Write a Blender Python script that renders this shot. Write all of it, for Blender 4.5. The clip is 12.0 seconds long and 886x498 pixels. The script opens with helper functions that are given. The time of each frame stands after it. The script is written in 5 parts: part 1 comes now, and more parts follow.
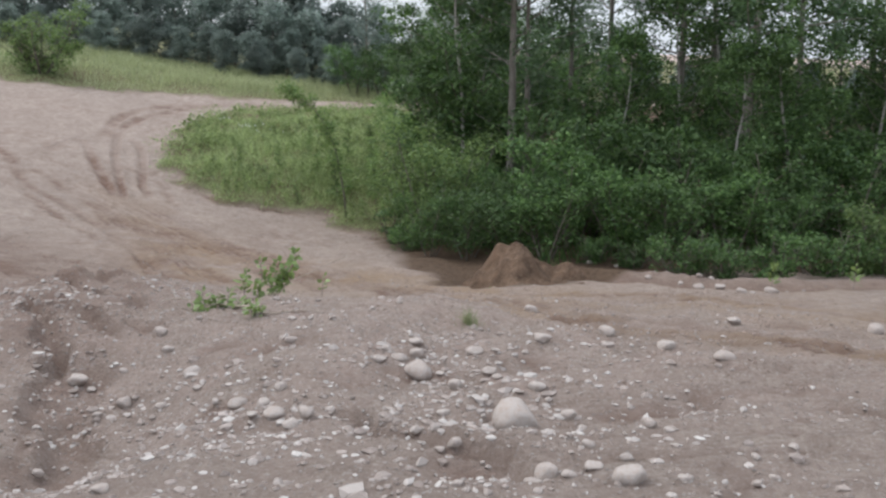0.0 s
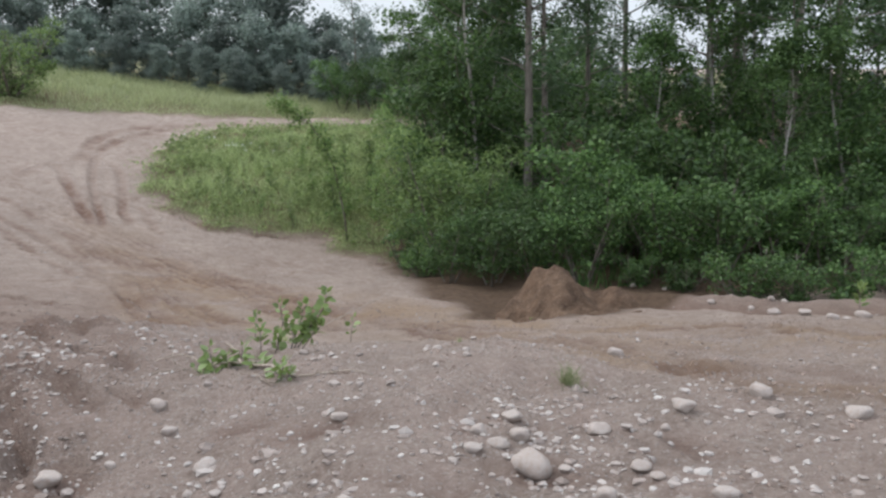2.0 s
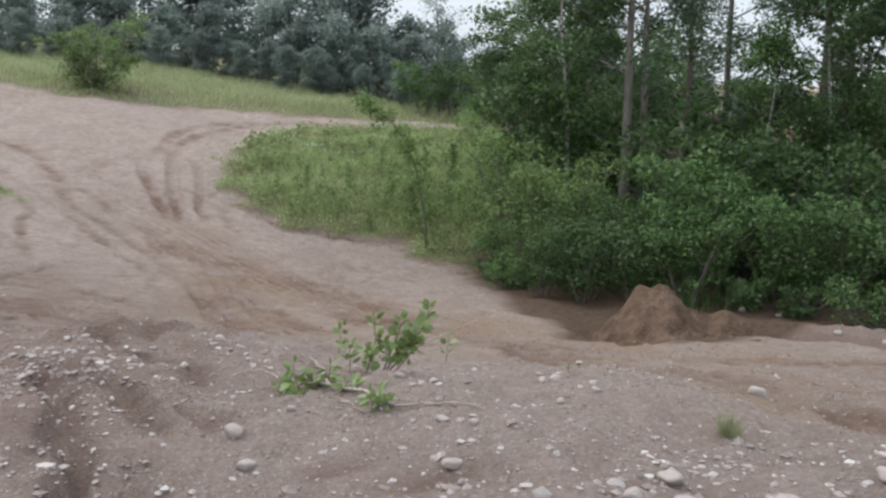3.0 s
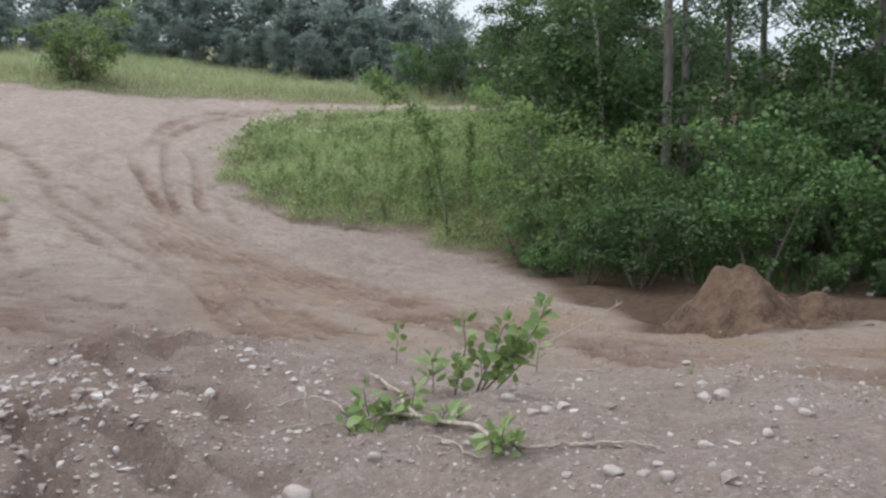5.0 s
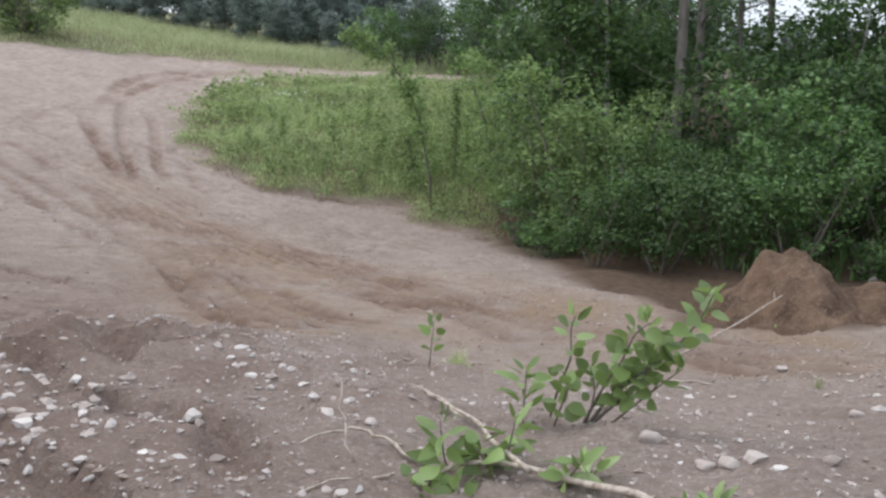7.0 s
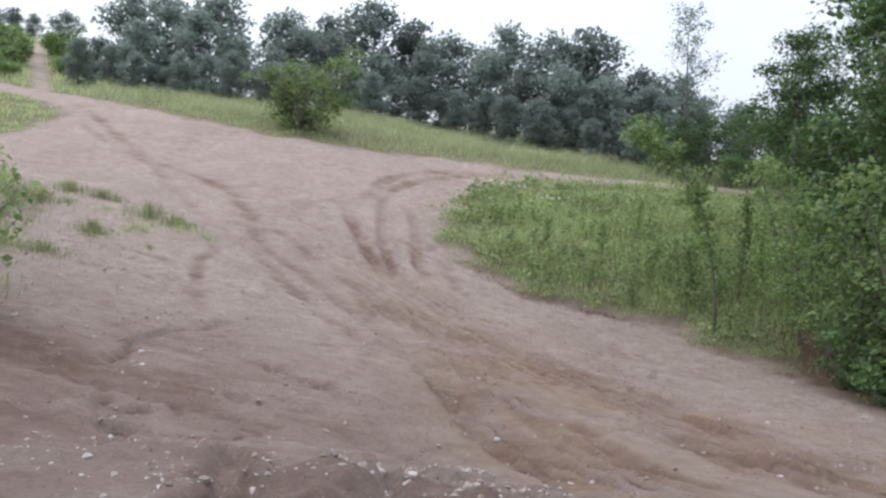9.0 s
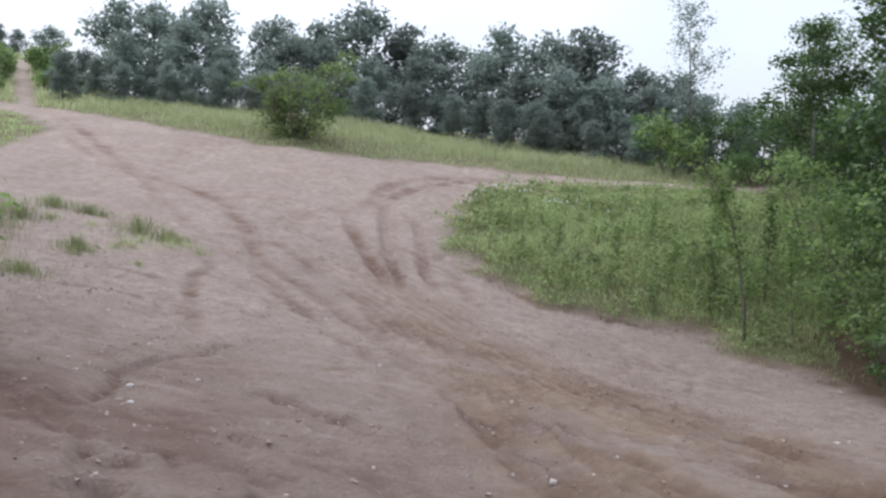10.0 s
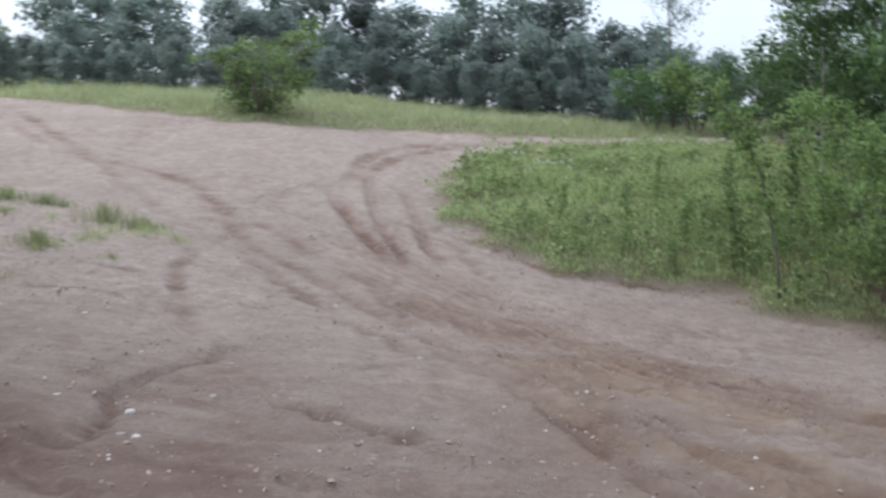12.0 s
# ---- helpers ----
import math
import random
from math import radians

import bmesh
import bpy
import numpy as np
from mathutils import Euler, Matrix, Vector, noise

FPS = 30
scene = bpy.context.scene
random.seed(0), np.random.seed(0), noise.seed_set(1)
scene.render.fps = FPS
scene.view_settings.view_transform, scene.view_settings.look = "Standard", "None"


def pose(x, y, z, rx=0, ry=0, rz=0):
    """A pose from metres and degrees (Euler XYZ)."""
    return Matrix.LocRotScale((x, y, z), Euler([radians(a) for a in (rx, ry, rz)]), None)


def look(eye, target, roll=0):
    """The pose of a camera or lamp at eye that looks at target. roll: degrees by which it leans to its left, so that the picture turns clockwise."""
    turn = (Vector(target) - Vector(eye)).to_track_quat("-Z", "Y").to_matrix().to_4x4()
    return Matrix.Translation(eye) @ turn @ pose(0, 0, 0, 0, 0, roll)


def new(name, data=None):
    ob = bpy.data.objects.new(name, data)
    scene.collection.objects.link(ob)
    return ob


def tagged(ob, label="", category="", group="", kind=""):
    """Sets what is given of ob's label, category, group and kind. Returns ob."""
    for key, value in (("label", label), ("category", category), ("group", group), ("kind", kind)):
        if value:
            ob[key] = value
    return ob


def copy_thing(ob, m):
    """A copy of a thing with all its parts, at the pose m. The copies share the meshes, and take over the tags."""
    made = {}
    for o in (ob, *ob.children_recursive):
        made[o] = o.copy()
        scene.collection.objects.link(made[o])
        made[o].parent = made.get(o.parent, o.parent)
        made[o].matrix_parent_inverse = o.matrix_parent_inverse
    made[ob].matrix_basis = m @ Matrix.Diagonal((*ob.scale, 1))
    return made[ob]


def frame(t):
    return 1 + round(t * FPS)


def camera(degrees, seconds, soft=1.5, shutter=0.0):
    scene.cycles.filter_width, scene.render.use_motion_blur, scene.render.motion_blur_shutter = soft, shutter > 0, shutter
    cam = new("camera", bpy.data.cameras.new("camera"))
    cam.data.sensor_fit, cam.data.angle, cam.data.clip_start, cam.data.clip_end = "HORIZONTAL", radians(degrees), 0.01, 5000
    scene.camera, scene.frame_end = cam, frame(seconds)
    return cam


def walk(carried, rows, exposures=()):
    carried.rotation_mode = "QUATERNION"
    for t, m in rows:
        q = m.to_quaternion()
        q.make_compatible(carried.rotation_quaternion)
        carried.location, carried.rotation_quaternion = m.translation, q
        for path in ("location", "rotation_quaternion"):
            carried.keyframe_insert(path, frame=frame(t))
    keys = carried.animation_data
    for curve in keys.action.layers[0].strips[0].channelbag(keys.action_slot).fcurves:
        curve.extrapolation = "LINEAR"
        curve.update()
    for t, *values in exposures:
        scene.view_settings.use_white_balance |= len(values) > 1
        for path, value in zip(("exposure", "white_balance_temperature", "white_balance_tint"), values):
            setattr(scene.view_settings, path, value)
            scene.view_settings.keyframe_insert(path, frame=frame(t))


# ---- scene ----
cam = camera(52.0, 12.0, soft=2.5, shutter=0.2)
PATH = [
    (0, (0.000, 0.000, 2.400), (0.000, 1.967, 2.036), 1.6),
    (0.5, (-0.290, 0.686, 2.318), (-0.286, 2.654, 1.961), 2.0),
    (1, (-0.484, 1.226, 2.265), (-0.469, 3.196, 1.919), 0.9),
    (1.5, (-0.651, 1.746, 2.195), (-0.623, 3.718, 1.861), 0.3),
    (2, (-0.870, 2.365, 2.115), (-0.829, 4.339, 1.791), 0.2),
    (2.5, (-1.133, 2.961, 2.009), (-1.175, 4.938, 1.711), 0.5),
    (3, (-1.320, 3.584, 1.926), (-1.426, 5.557, 1.618), 2.0),
    (4.8, (-2.108, 5.381, 1.541), (-2.205, 7.353, 1.225), 0.6),
    (5, (-2.185, 5.546, 1.513), (-2.277, 7.517, 1.185), -0.1),
    (5.5, (-2.365, 5.946, 1.443), (-2.422, 7.914, 1.087), -1.3),
    (6, (-2.512, 6.382, 1.358), (-2.531, 8.346, 0.982), -1.2),
    (6.5, (-2.693, 6.903, 1.244), (-2.678, 8.863, 0.848), 0.3),
    (6.7, (-2.804, 7.140, 1.186), (-2.781, 9.102, 0.800), 1.4),
    (8.3, (-3.560, 8.430, 0.920), (-3.664, 10.406, 0.624), 2.9),
    (8.5, (-3.795, 8.812, 0.856), (-4.056, 10.785, 0.657), 3.6),
    (9, (-3.985, 9.400, 0.788), (-4.491, 11.329, 0.632), 4.2),
    (9.5, (-4.251, 9.935, 0.692), (-4.745, 11.868, 0.551), 2.7),
    (10, (-4.604, 10.447, 0.681), (-5.096, 12.381, 0.545), 2.7),
    (10.5, (-4.785, 10.562, 0.712), (-5.401, 12.461, 0.587), 4.3),
    (11, (-4.897, 10.700, 0.709), (-5.526, 12.594, 0.581), 6.6),
    (11.5, (-5.223, 11.181, 0.621), (-5.906, 13.055, 0.476), 6.2),
    (12, (-5.786, 11.881, 0.496), (-6.192, 13.830, 0.303), -0.7),
]
walk(cam, [(t, look(eye, target, roll)) for t, eye, target, roll in PATH], exposures=[(0, 0.3, 6320, 9), (3, 0.31, 6320, 9), (5, 0.38, 6240, 8.5), (6, 0.5, 6220, 8.5), (6.5, 0.5, 6250, 9), (8.5, 0.5, 6250, 12), (9, 0.44, 6200, 13), (10.5, 0.36, 6150, 12), (11.5, 0.36, 6100, 11.5), (12, 0.44, 5980, 10)])

# ---- light: an overcast summer sky with a faint broad sun ----
world = bpy.data.worlds.new("sky")
scene.world = world
world.use_nodes = True
wn, wl = world.node_tree.nodes, world.node_tree.links
wn.clear()
w_out = wn.new("ShaderNodeOutputWorld")
w_bg = wn.new("ShaderNodeBackground")
w_sky = wn.new("ShaderNodeTexSky")
w_sky.sky_type = "NISHITA"
w_sky.sun_disc = False
w_sky.sun_elevation = radians(48)
w_sky.sun_rotation = radians(-60)
w_sky.dust_density = 4.0
w_mix = wn.new("ShaderNodeMix")
w_mix.data_type = "RGBA"
w_noise = wn.new("ShaderNodeTexNoise")
w_noise.inputs["Scale"].default_value = 2.2
w_noise.inputs["Detail"].default_value = 5.0
w_ramp = wn.new("ShaderNodeMapRange")
w_ramp.inputs["From Min"].default_value = 0.3
w_ramp.inputs["From Max"].default_value = 0.62
w_ramp.inputs["To Min"].default_value = 0.6
w_ramp.inputs["To Max"].default_value = 0.95
wl.new(w_noise.outputs["Fac"], w_ramp.inputs["Value"])
wl.new(w_ramp.outputs["Result"], w_mix.inputs["Factor"])
wl.new(w_sky.outputs["Color"], w_mix.inputs["A"])
# overcast cloud is brighter overhead than near the horizon
w_dir = wn.new("ShaderNodeTexCoord")
w_split = wn.new("ShaderNodeSeparateXYZ")
w_rise = wn.new("ShaderNodeMapRange")
w_rise.inputs["To Min"].default_value, w_rise.inputs["To Max"].default_value = 0.5, 1.28
w_cloud = wn.new("ShaderNodeVectorMath")
w_cloud.operation = "SCALE"
w_cloud.inputs[0].default_value = (14.0, 14.9, 16.2)
wl.new(w_dir.outputs["Generated"], w_split.inputs["Vector"])
wl.new(w_split.outputs["Z"], w_rise.inputs["Value"])
wl.new(w_rise.outputs["Result"], w_cloud.inputs["Scale"])
wl.new(w_cloud.outputs["Vector"], w_mix.inputs["B"])
wl.new(w_mix.outputs["Result"], w_bg.inputs["Color"])
w_bg.inputs["Strength"].default_value = 0.1
wl.new(w_bg.outputs["Background"], w_out.inputs["Surface"])

sun_data = bpy.data.lights.new("sun", "SUN")
sun_data.energy = 1.3
sun_data.angle = radians(25)
sun_data.color = (1.0, 0.96, 0.9)
sun = new("sun", sun_data)
sun.matrix_world = look((0, 0, 30), (0 + 16.5, 0 - 9.5, 9), 0)

# ---- the lie of the land ----


def soft_ramp(u, w):
    return w * np.logaddexp(0, u / w)


def bump_at(x, y, cx, cy, sx, sy):
    return np.exp(-(((x - cx) / sx) ** 2) - ((y - cy) / sy) ** 2)


def land(x, y):
    """Smooth height of the ground: a stony bank falling to a sandy hollow that rises again to a meadow."""
    x, y = np.asarray(x, float), np.asarray(y, float)
    z = (
        - 1.781 + 0 * x
        + 0.368 * np.tanh(x / 12)
        + 0.145 * soft_ramp(18 - y, 2.5)
        + 0.088 * soft_ramp(y - 25, 2.5)
        + 0.153 * soft_ramp(y - 33, 2.0)
        - 0.192 * soft_ramp(y - 43, 4.0)
        + 0.231 * soft_ramp(-x - 7, 2.5)
        - 0.187 * soft_ramp(-x - 16, 4.0)
        + 0.502 * bump_at(x, y, -4.8, 12.6, 1.8, 2.2)
        + 0.388 * bump_at(x, y, -1.2, 10.5, 2.2, 2.5)
        - 0.517 * bump_at(x, y, -3.2, 7.0, 1.5, 2.2)
        + 0.242 * bump_at(x, y, 2.5, 10, 3, 5)
        - 0.718 * bump_at(x, y, -3.5, 27, 5, 5)
        - 0.124 * bump_at(x, y, -8, 18, 4, 4)
        + 0.2 * bump_at(x, y, -7.6, 19.2, 2.5, 3.5)
        - 0.3 * bump_at(x, y, -3.5, 30.3, 2.2, 2.0)
    )
    far = np.clip((np.hypot(x + 5, y - 20) - 60) / 300, 0, 1)
    # beyond the narrow lane the land climbs to a second wood
    dist, az = np.hypot(x + 5.5, y - 12.5), np.degrees(np.arctan2(-x - 5.5, y - 12.5))
    z = z + 0.12 * soft_ramp(dist - 46, 1.5) * np.clip((az - 33) / 6, 0, 1) * np.clip((70 - az) / 10, 0, 1) * np.clip((90 - dist) / 20, 0, 1)
    return z - far * far * 6


def ripple(x, y, size, seed):
    """Value noise on arrays, between -1 and 1."""
    u, v = x / size, y / size
    i, j = np.floor(u).astype(np.int64), np.floor(v).astype(np.int64)
    a, b = u - i, v - j
    a, b = a * a * (3 - 2 * a), b * b * (3 - 2 * b)

    def cell(p, q):
        h = (p * 374761393 + q * 668265263 + seed * 974634777) & 0x7FFFFFFF
        h = ((h ^ (h >> 13)) * 1274126177) & 0x7FFFFFFF
        return ((h ^ (h >> 16)) & 0xFFFF) / 32767.5 - 1

    top = cell(i, j) * (1 - a) + cell(i + 1, j) * a
    low = cell(i, j + 1) * (1 - a) + cell(i + 1, j + 1) * a
    return top * (1 - b) + low * b


def way_from(x, y, points):
    """Distance to a bent line, signed side, and how far along it (0 to 1)."""
    best = np.full(np.shape(x), 1e9)
    along = np.zeros(np.shape(x))
    total = len(points) - 1
    for k, ((ax, ay), (bx, by)) in enumerate(zip(points, points[1:])):
        dx, dy = bx - ax, by - ay
        s = np.clip(((x - ax) * dx + (y - ay) * dy) / (dx * dx + dy * dy), 0, 1)
        d = np.hypot(x - ax - s * dx, y - ay - s * dy)
        near = d < best
        best = np.where(near, d, best)
        along = np.where(near, (k + s) / total, along)
    return best, along


def bent(points, steps=6):
    """A smooth line through points (Catmull-Rom)."""
    p = [points[0], *points, points[-1]]
    out = []
    for k in range(1, len(p) - 2):
        a, b, c, d = (np.array(q, float) for q in p[k - 1 : k + 3])
        for s in np.arange(steps) / steps:
            out.append(tuple(0.5 * (2 * b + (c - a) * s + (2 * a - 5 * b + 4 * c - d) * s * s + (3 * b - a - 3 * c + d) * s**3)))
    out.append(tuple(float(v) for v in points[-1]))
    return out


# wheel tracks in the sand: line, half width, depth, dampness
TRACKS = []


def track(points, half, depth, wet_dark):
    """Adds one wheel track."""
    TRACKS.append((bent(points), half, depth, wet_dark))


# three deep spin marks and the curves that lead out of them
track([(-9.62, 26.46), (-10.17, 27.47), (-10.72, 28.43), (-11.25, 29.47), (-11.87, 30.57), (-12.43, 31.65), (-12.85, 32.48), (-13.24, 32.85), (-13.49, 32.22), (-13.39, 30.83)], 0.15, 0.11, 1.0)
track([(-9.44, 26.51), (-9.81, 27.44), (-10.18, 28.29), (-10.52, 29.13), (-10.98, 30.32), (-11.42, 31.40), (-11.96, 32.97), (-12.48, 34.99)], 0.115, 0.13, 1.0)
track([(-9.03, 27.56), (-9.54, 28.55), (-9.92, 29.59), (-10.30, 30.83), (-10.74, 32.16), (-11.33, 33.50), (-12.15, 34.35)], 0.13, 0.1, 0.95)
track([(-8.08, 27.27), (-8.57, 27.90), (-9.08, 28.95), (-9.61, 29.77)], 0.13, 0.05, 0.62)
track([(-11.96, 32.97), (-12.48, 34.99), (-12.39, 36.9), (-11.75, 38.85), (-10.45, 41.1), (-8.84, 42.5), (-4.0, 44.6)], 0.2, 0.07, 0.7)
track([(-12.59, 33.63), (-13.03, 35.64), (-13.1, 36.7), (-12.79, 38.2), (-11.97, 39.7), (-10.6, 41.2)], 0.22, 0.08, 0.75)
# the main wheel lines across the hollow
track([(-4.49, 15.86), (-5.82, 17.98), (-6.49, 19.29), (-7.38, 20.63), (-8.88, 22.97), (-10.55, 24.72), (-12.30, 26.38), (-14.11, 29.28), (-16.37, 31.64), (-18.79, 32.73), (-21.45, 34.98), (-25.5, 38.8), (-29.0, 42.0)], 0.16, 0.08, 0.75)
track([(-6.26, 17.12), (-7.53, 19.84), (-9.55, 22.63), (-11.88, 25.32), (-13.71, 27.01), (-16.87, 30.12), (-18.82, 32.45), (-22.30, 34.87), (-26.0, 38.4)], 0.11, 0.06, 0.6)
track([(-12.52, 26.70), (-12.83, 27.76), (-12.25, 27.71), (-11.02, 26.30), (-9.31, 24.62), (-7.17, 22.15)], 0.13, 0.05, 0.6)
track([(-19.33, 34.12), (-19.6, 36.0), (-20.6, 37.6)], 0.15, 0.05, 0.4)
track([(-5.21, 23.67), (-4.78, 25.44), (-5.23, 26.87), (-6.01, 27.59)], 0.14, 0.04, 0.45)
track([(-9.83, 19.85), (-9.16, 19.09), (-8.46, 18.43), (-8.05, 18.04), (-7.70, 17.56), (-7.41, 17.43), (-7.12, 17.38)], 0.075, 0.05, 0.5)
track([(-7.52, 17.63), (-7.60, 18.13), (-7.73, 18.69)], 0.06, 0.04, 0.45)
track([(-8.15, 19.34), (-7.97, 19.51), (-7.69, 19.86)], 0.07, 0.05, 0.7)
track([(-12.61, 25.28), (-11.98, 23.45), (-11.24, 22.10), (-10.51, 20.87), (-9.83, 19.85)], 0.11, 0.05, 0.7)
track([(-7.88, 20.92), (-7.00, 19.69), (-6.34, 18.80), (-5.79, 18.02), (-5.45, 17.31)], 0.1, 0.07, 0.8)
track([(-8.49, 24.08), (-7.66, 22.88), (-6.79, 20.97), (-6.28, 19.73), (-5.66, 18.86), (-5.17, 17.86)], 0.09, 0.06, 0.8)
track([(-5.25, 19.43), (-4.84, 19.33), (-4.48, 19.04), (-4.06, 18.68), (-3.69, 18.23)], 0.12, 0.07, 0.75)
track([(-5.54, 18.68), (-5.31, 18.25), (-5.06, 17.76)], 0.1, 0.07, 0.75)
track([(-4.77, 23.23), (-4.37, 21.98), (-3.91, 20.58), (-3.57, 19.93)], 0.1, 0.06, 0.5)
track([(-7.81, 26.01), (-6.98, 25.14), (-6.30, 24.79), (-5.70, 23.78)], 0.08, 0.05, 0.5)
track([(-8.72, 23.42), (-8.11, 23.34), (-7.33, 22.72), (-6.54, 21.35)], 0.08, 0.05, 0.5)
track([(-5.86, 17.80), (-5.39, 17.23), (-4.71, 15.58), (-4.11, 13.02), (-3.95, 12.71)], 0.1, 0.06, 0.7)
track([(-4.62, 19.04), (-4.09, 18.84), (-3.65, 18.01), (-3.10, 17.64), (-2.66, 16.90), (-2.31, 16.18), (-1.93, 15.93), (-1.26, 16.07)], 0.13, 0.07, 0.8)
# wheel lines coming in along the foot of the bank
BANDS = [
    [(9.0, 9.2), (6.4, 11.2), (5.5, 12.1), (5.0, 12.9), (4.4, 13.55), (3.3, 14.15), (2.1, 14.7), (0.7, 15.0), (-0.6, 15.7), (-1.8, 16.9), (-3.86, 19.60), (-6.76, 23.41), (-9.39, 26.71)],
    [(7.0, 7.2), (3.8, 8.3), (3.2, 8.7), (2.6, 9.0), (2.0, 9.5), (1.6, 10.4), (1.25, 11.8), (0.5, 13.3), (-0.7, 15.1), (-2.0, 17.2), (-3.50, 20.16), (-6.56, 24.37), (-8.81, 26.98)],
    [(-4.3, 15.4), (-4.71, 15.85), (-5.50, 17.31), (-6.08, 18.53), (-6.77, 20.13), (-7.99, 22.56), (-9.99, 25.71)],
    [(-3.6, 16.2), (-4.04, 16.41), (-4.84, 17.68), (-5.39, 18.85), (-6.15, 20.42), (-7.19, 22.70), (-8.61, 25.20)],
]
for band in BANDS:
    for off in (-0.28, 0.02, 0.3):
        track([(bx + off * 0.4, by + off) for bx, by in band], 0.08 + 0.04 * (off > 0.2), 0.08, 0.75)
for side in (-1.15, -0.8, -0.55, -0.3, 0.1, 0.35, 0.7, 1.0):
    wob = 0.12 * math.sin(17 * side)
    track([(-1.6 + side * 0.8, 16.6 - wob), (-3.6 + side * 0.85, 19.4 + 0.5 * side), (-6.0 + side * 0.8 + wob, 22.4 + 0.55 * side), (-8.6 + side * 0.7, 25.4 + 0.5 * side + wob), (-11.4 + 0.6 * side, 27.6 + 0.5 * side)], 0.06 + 0.03 * abs(wob), 0.06, 0.68)
ROAD = bent([(10, 12.4), (6.5, 12.6), (3.0, 13.2), (0.0, 15.6), (-3.52, 18.90), (-5.73, 21.39), (-8.49, 25.63), (-11.29, 28.26), (-16.74, 33.06)])
# washed-out gullies and lips in the stony bank
GULLIES = [
    (bent([(-0.85, 6.45), (-0.55, 6.2), (-0.29, 5.88), (0.02, 5.45), (0.33, 5.1), (0.6, 4.8)]), 0.1, 0.13),
    (bent([(-3.7, 9.4), (-3.4, 8.2), (-3.0, 7.0), (-2.6, 5.4)]), 0.18, 0.16),
    (bent([(-4.75, 10.7), (-4.37, 10.54), (-4.24, 10.43), (-4.0, 10.2), (-3.83, 10.07), (-3.55, 9.65)]), 0.09, 0.16),
    (bent([(-4.5, 11.5), (-4.26, 11.33), (-4.07, 11.21), (-3.79, 10.94), (-3.7, 10.7)]), 0.08, 0.12),
    (bent([(-5.25, 11.1), (-4.75, 10.41), (-4.28, 9.7), (-4.0, 9.3), (-3.9, 8.9)]), 0.1, 0.15),
    (bent([(-6.81, 14.59), (-5.90, 12.98), (-5.11, 12.04), (-4.6, 11.42)]), 0.09, 0.12),
    (bent([(-4.35, 13.2), (-4.19, 12.93), (-3.87, 12.55), (-3.6, 12.4)]), 0.07, 0.09),
    (bent([(-8.23, 17.97), (-7.93, 17.83), (-7.38, 17.55), (-7.01, 17.47)]), 0.06, 0.07),
    (bent([(-7.87, 14.52), (-7.14, 14.82), (-6.86, 15.06), (-6.62, 15.80)]), 0.06, 0.05),
    (bent([(-6.61, 16.21), (-6.22, 15.75), (-5.73, 15.46), (-5.24, 14.95)]), 0.06, 0.05),
    (bent([(-9.89, 16.53), (-8.41, 15.62), (-7.83, 15.16), (-7.36, 14.58)]), 0.1, 0.06),
    (bent([(-6.78, 14.63), (-6.50, 14.35), (-5.55, 12.56), (-5.35, 12.24)]), 0.12, 0.14),
    (bent([(-5.75, 15.02), (-4.97, 13.00), (-4.72, 12.57), (-4.55, 12.40), (-4.54, 12.85)]), 0.09, 0.15),
    (bent([(-5.04, 12.63), (-4.82, 12.40), (-4.65, 12.21), (-4.50, 12.25)]), 0.13, 0.13),
    (bent([(-4.90, 14.14), (-4.62, 13.60), (-4.32, 12.76), (-4.19, 12.53)]), 0.08, 0.09),
    (bent([(-7.43, 14.29), (-7.62, 14.85), (-7.61, 15.01)]), 0.13, 0.1),
    (bent([(-7.07, 15.79), (-6.84, 15.46), (-6.66, 15.22)]), 0.13, 0.07),
    (bent([(-5.38, 12.32), (-5.20, 12.24), (-5.05, 12.15)]), 0.06, 0.07),
    (bent([(-9.16, 16.44), (-8.91, 16.42), (-8.81, 16.59)]), 0.06, 0.07),
    (bent([(-8.24, 15.44), (-8.08, 15.48), (-7.98, 15.56)]), 0.06, 0.06),
    (bent([(-7.81, 15.26), (-7.80, 15.40), (-7.83, 15.53)]), 0.07, 0.07),
    (bent([(-8.25, 14.60), (-8.43, 15.01), (-8.54, 15.34)]), 0.1, 0.05),
    (bent([(-7.85, 15.80), (-7.68, 15.61), (-7.52, 15.32)]), 0.05, 0.05),
    (bent([(-4.24, 9.7), (-3.9, 8.9), (-3.75, 8.45), (-3.6, 7.8), (-3.4, 7.5)]), 0.14, 0.14),
    (bent([(-3.6, 10.2), (-3.4, 10.0), (-3.25, 9.85)]), 0.08, 0.07),
    (bent([(-13.50, 22.81), (-12.87, 22.81), (-12.13, 22.81)]), 0.06, 0.06),
    (bent([(-12.73, 20.89), (-12.17, 21.30), (-11.44, 21.45)]), 0.06, 0.05),
    (bent([(2.15, 7.1), (2.1, 6.8), (2.05, 6.5)]), 0.09, 0.07),
    (bent([(2.9, 6.6), (3.1, 6.3), (3.3, 6.0)]), 0.1, 0.07),
    (bent([(0.5, 8.2), (0.58, 7.8), (0.64, 7.4)]), 0.08, 0.07),
    (bent([(3.6, 9.2), (2.8, 9.9), (1.9, 10.6), (1.3, 10.4)]), 0.2, 0.06),
    (bent([(-9.45, 16.4), (-9.11, 16.48), (-8.85, 16.62), (-9.2, 17.2), (-9.35, 17.6), (-9.5, 18.3), (-9.47, 18.9), (-9.59, 19.6), (-9.8, 20.1)]), 0.06, 0.075),
]
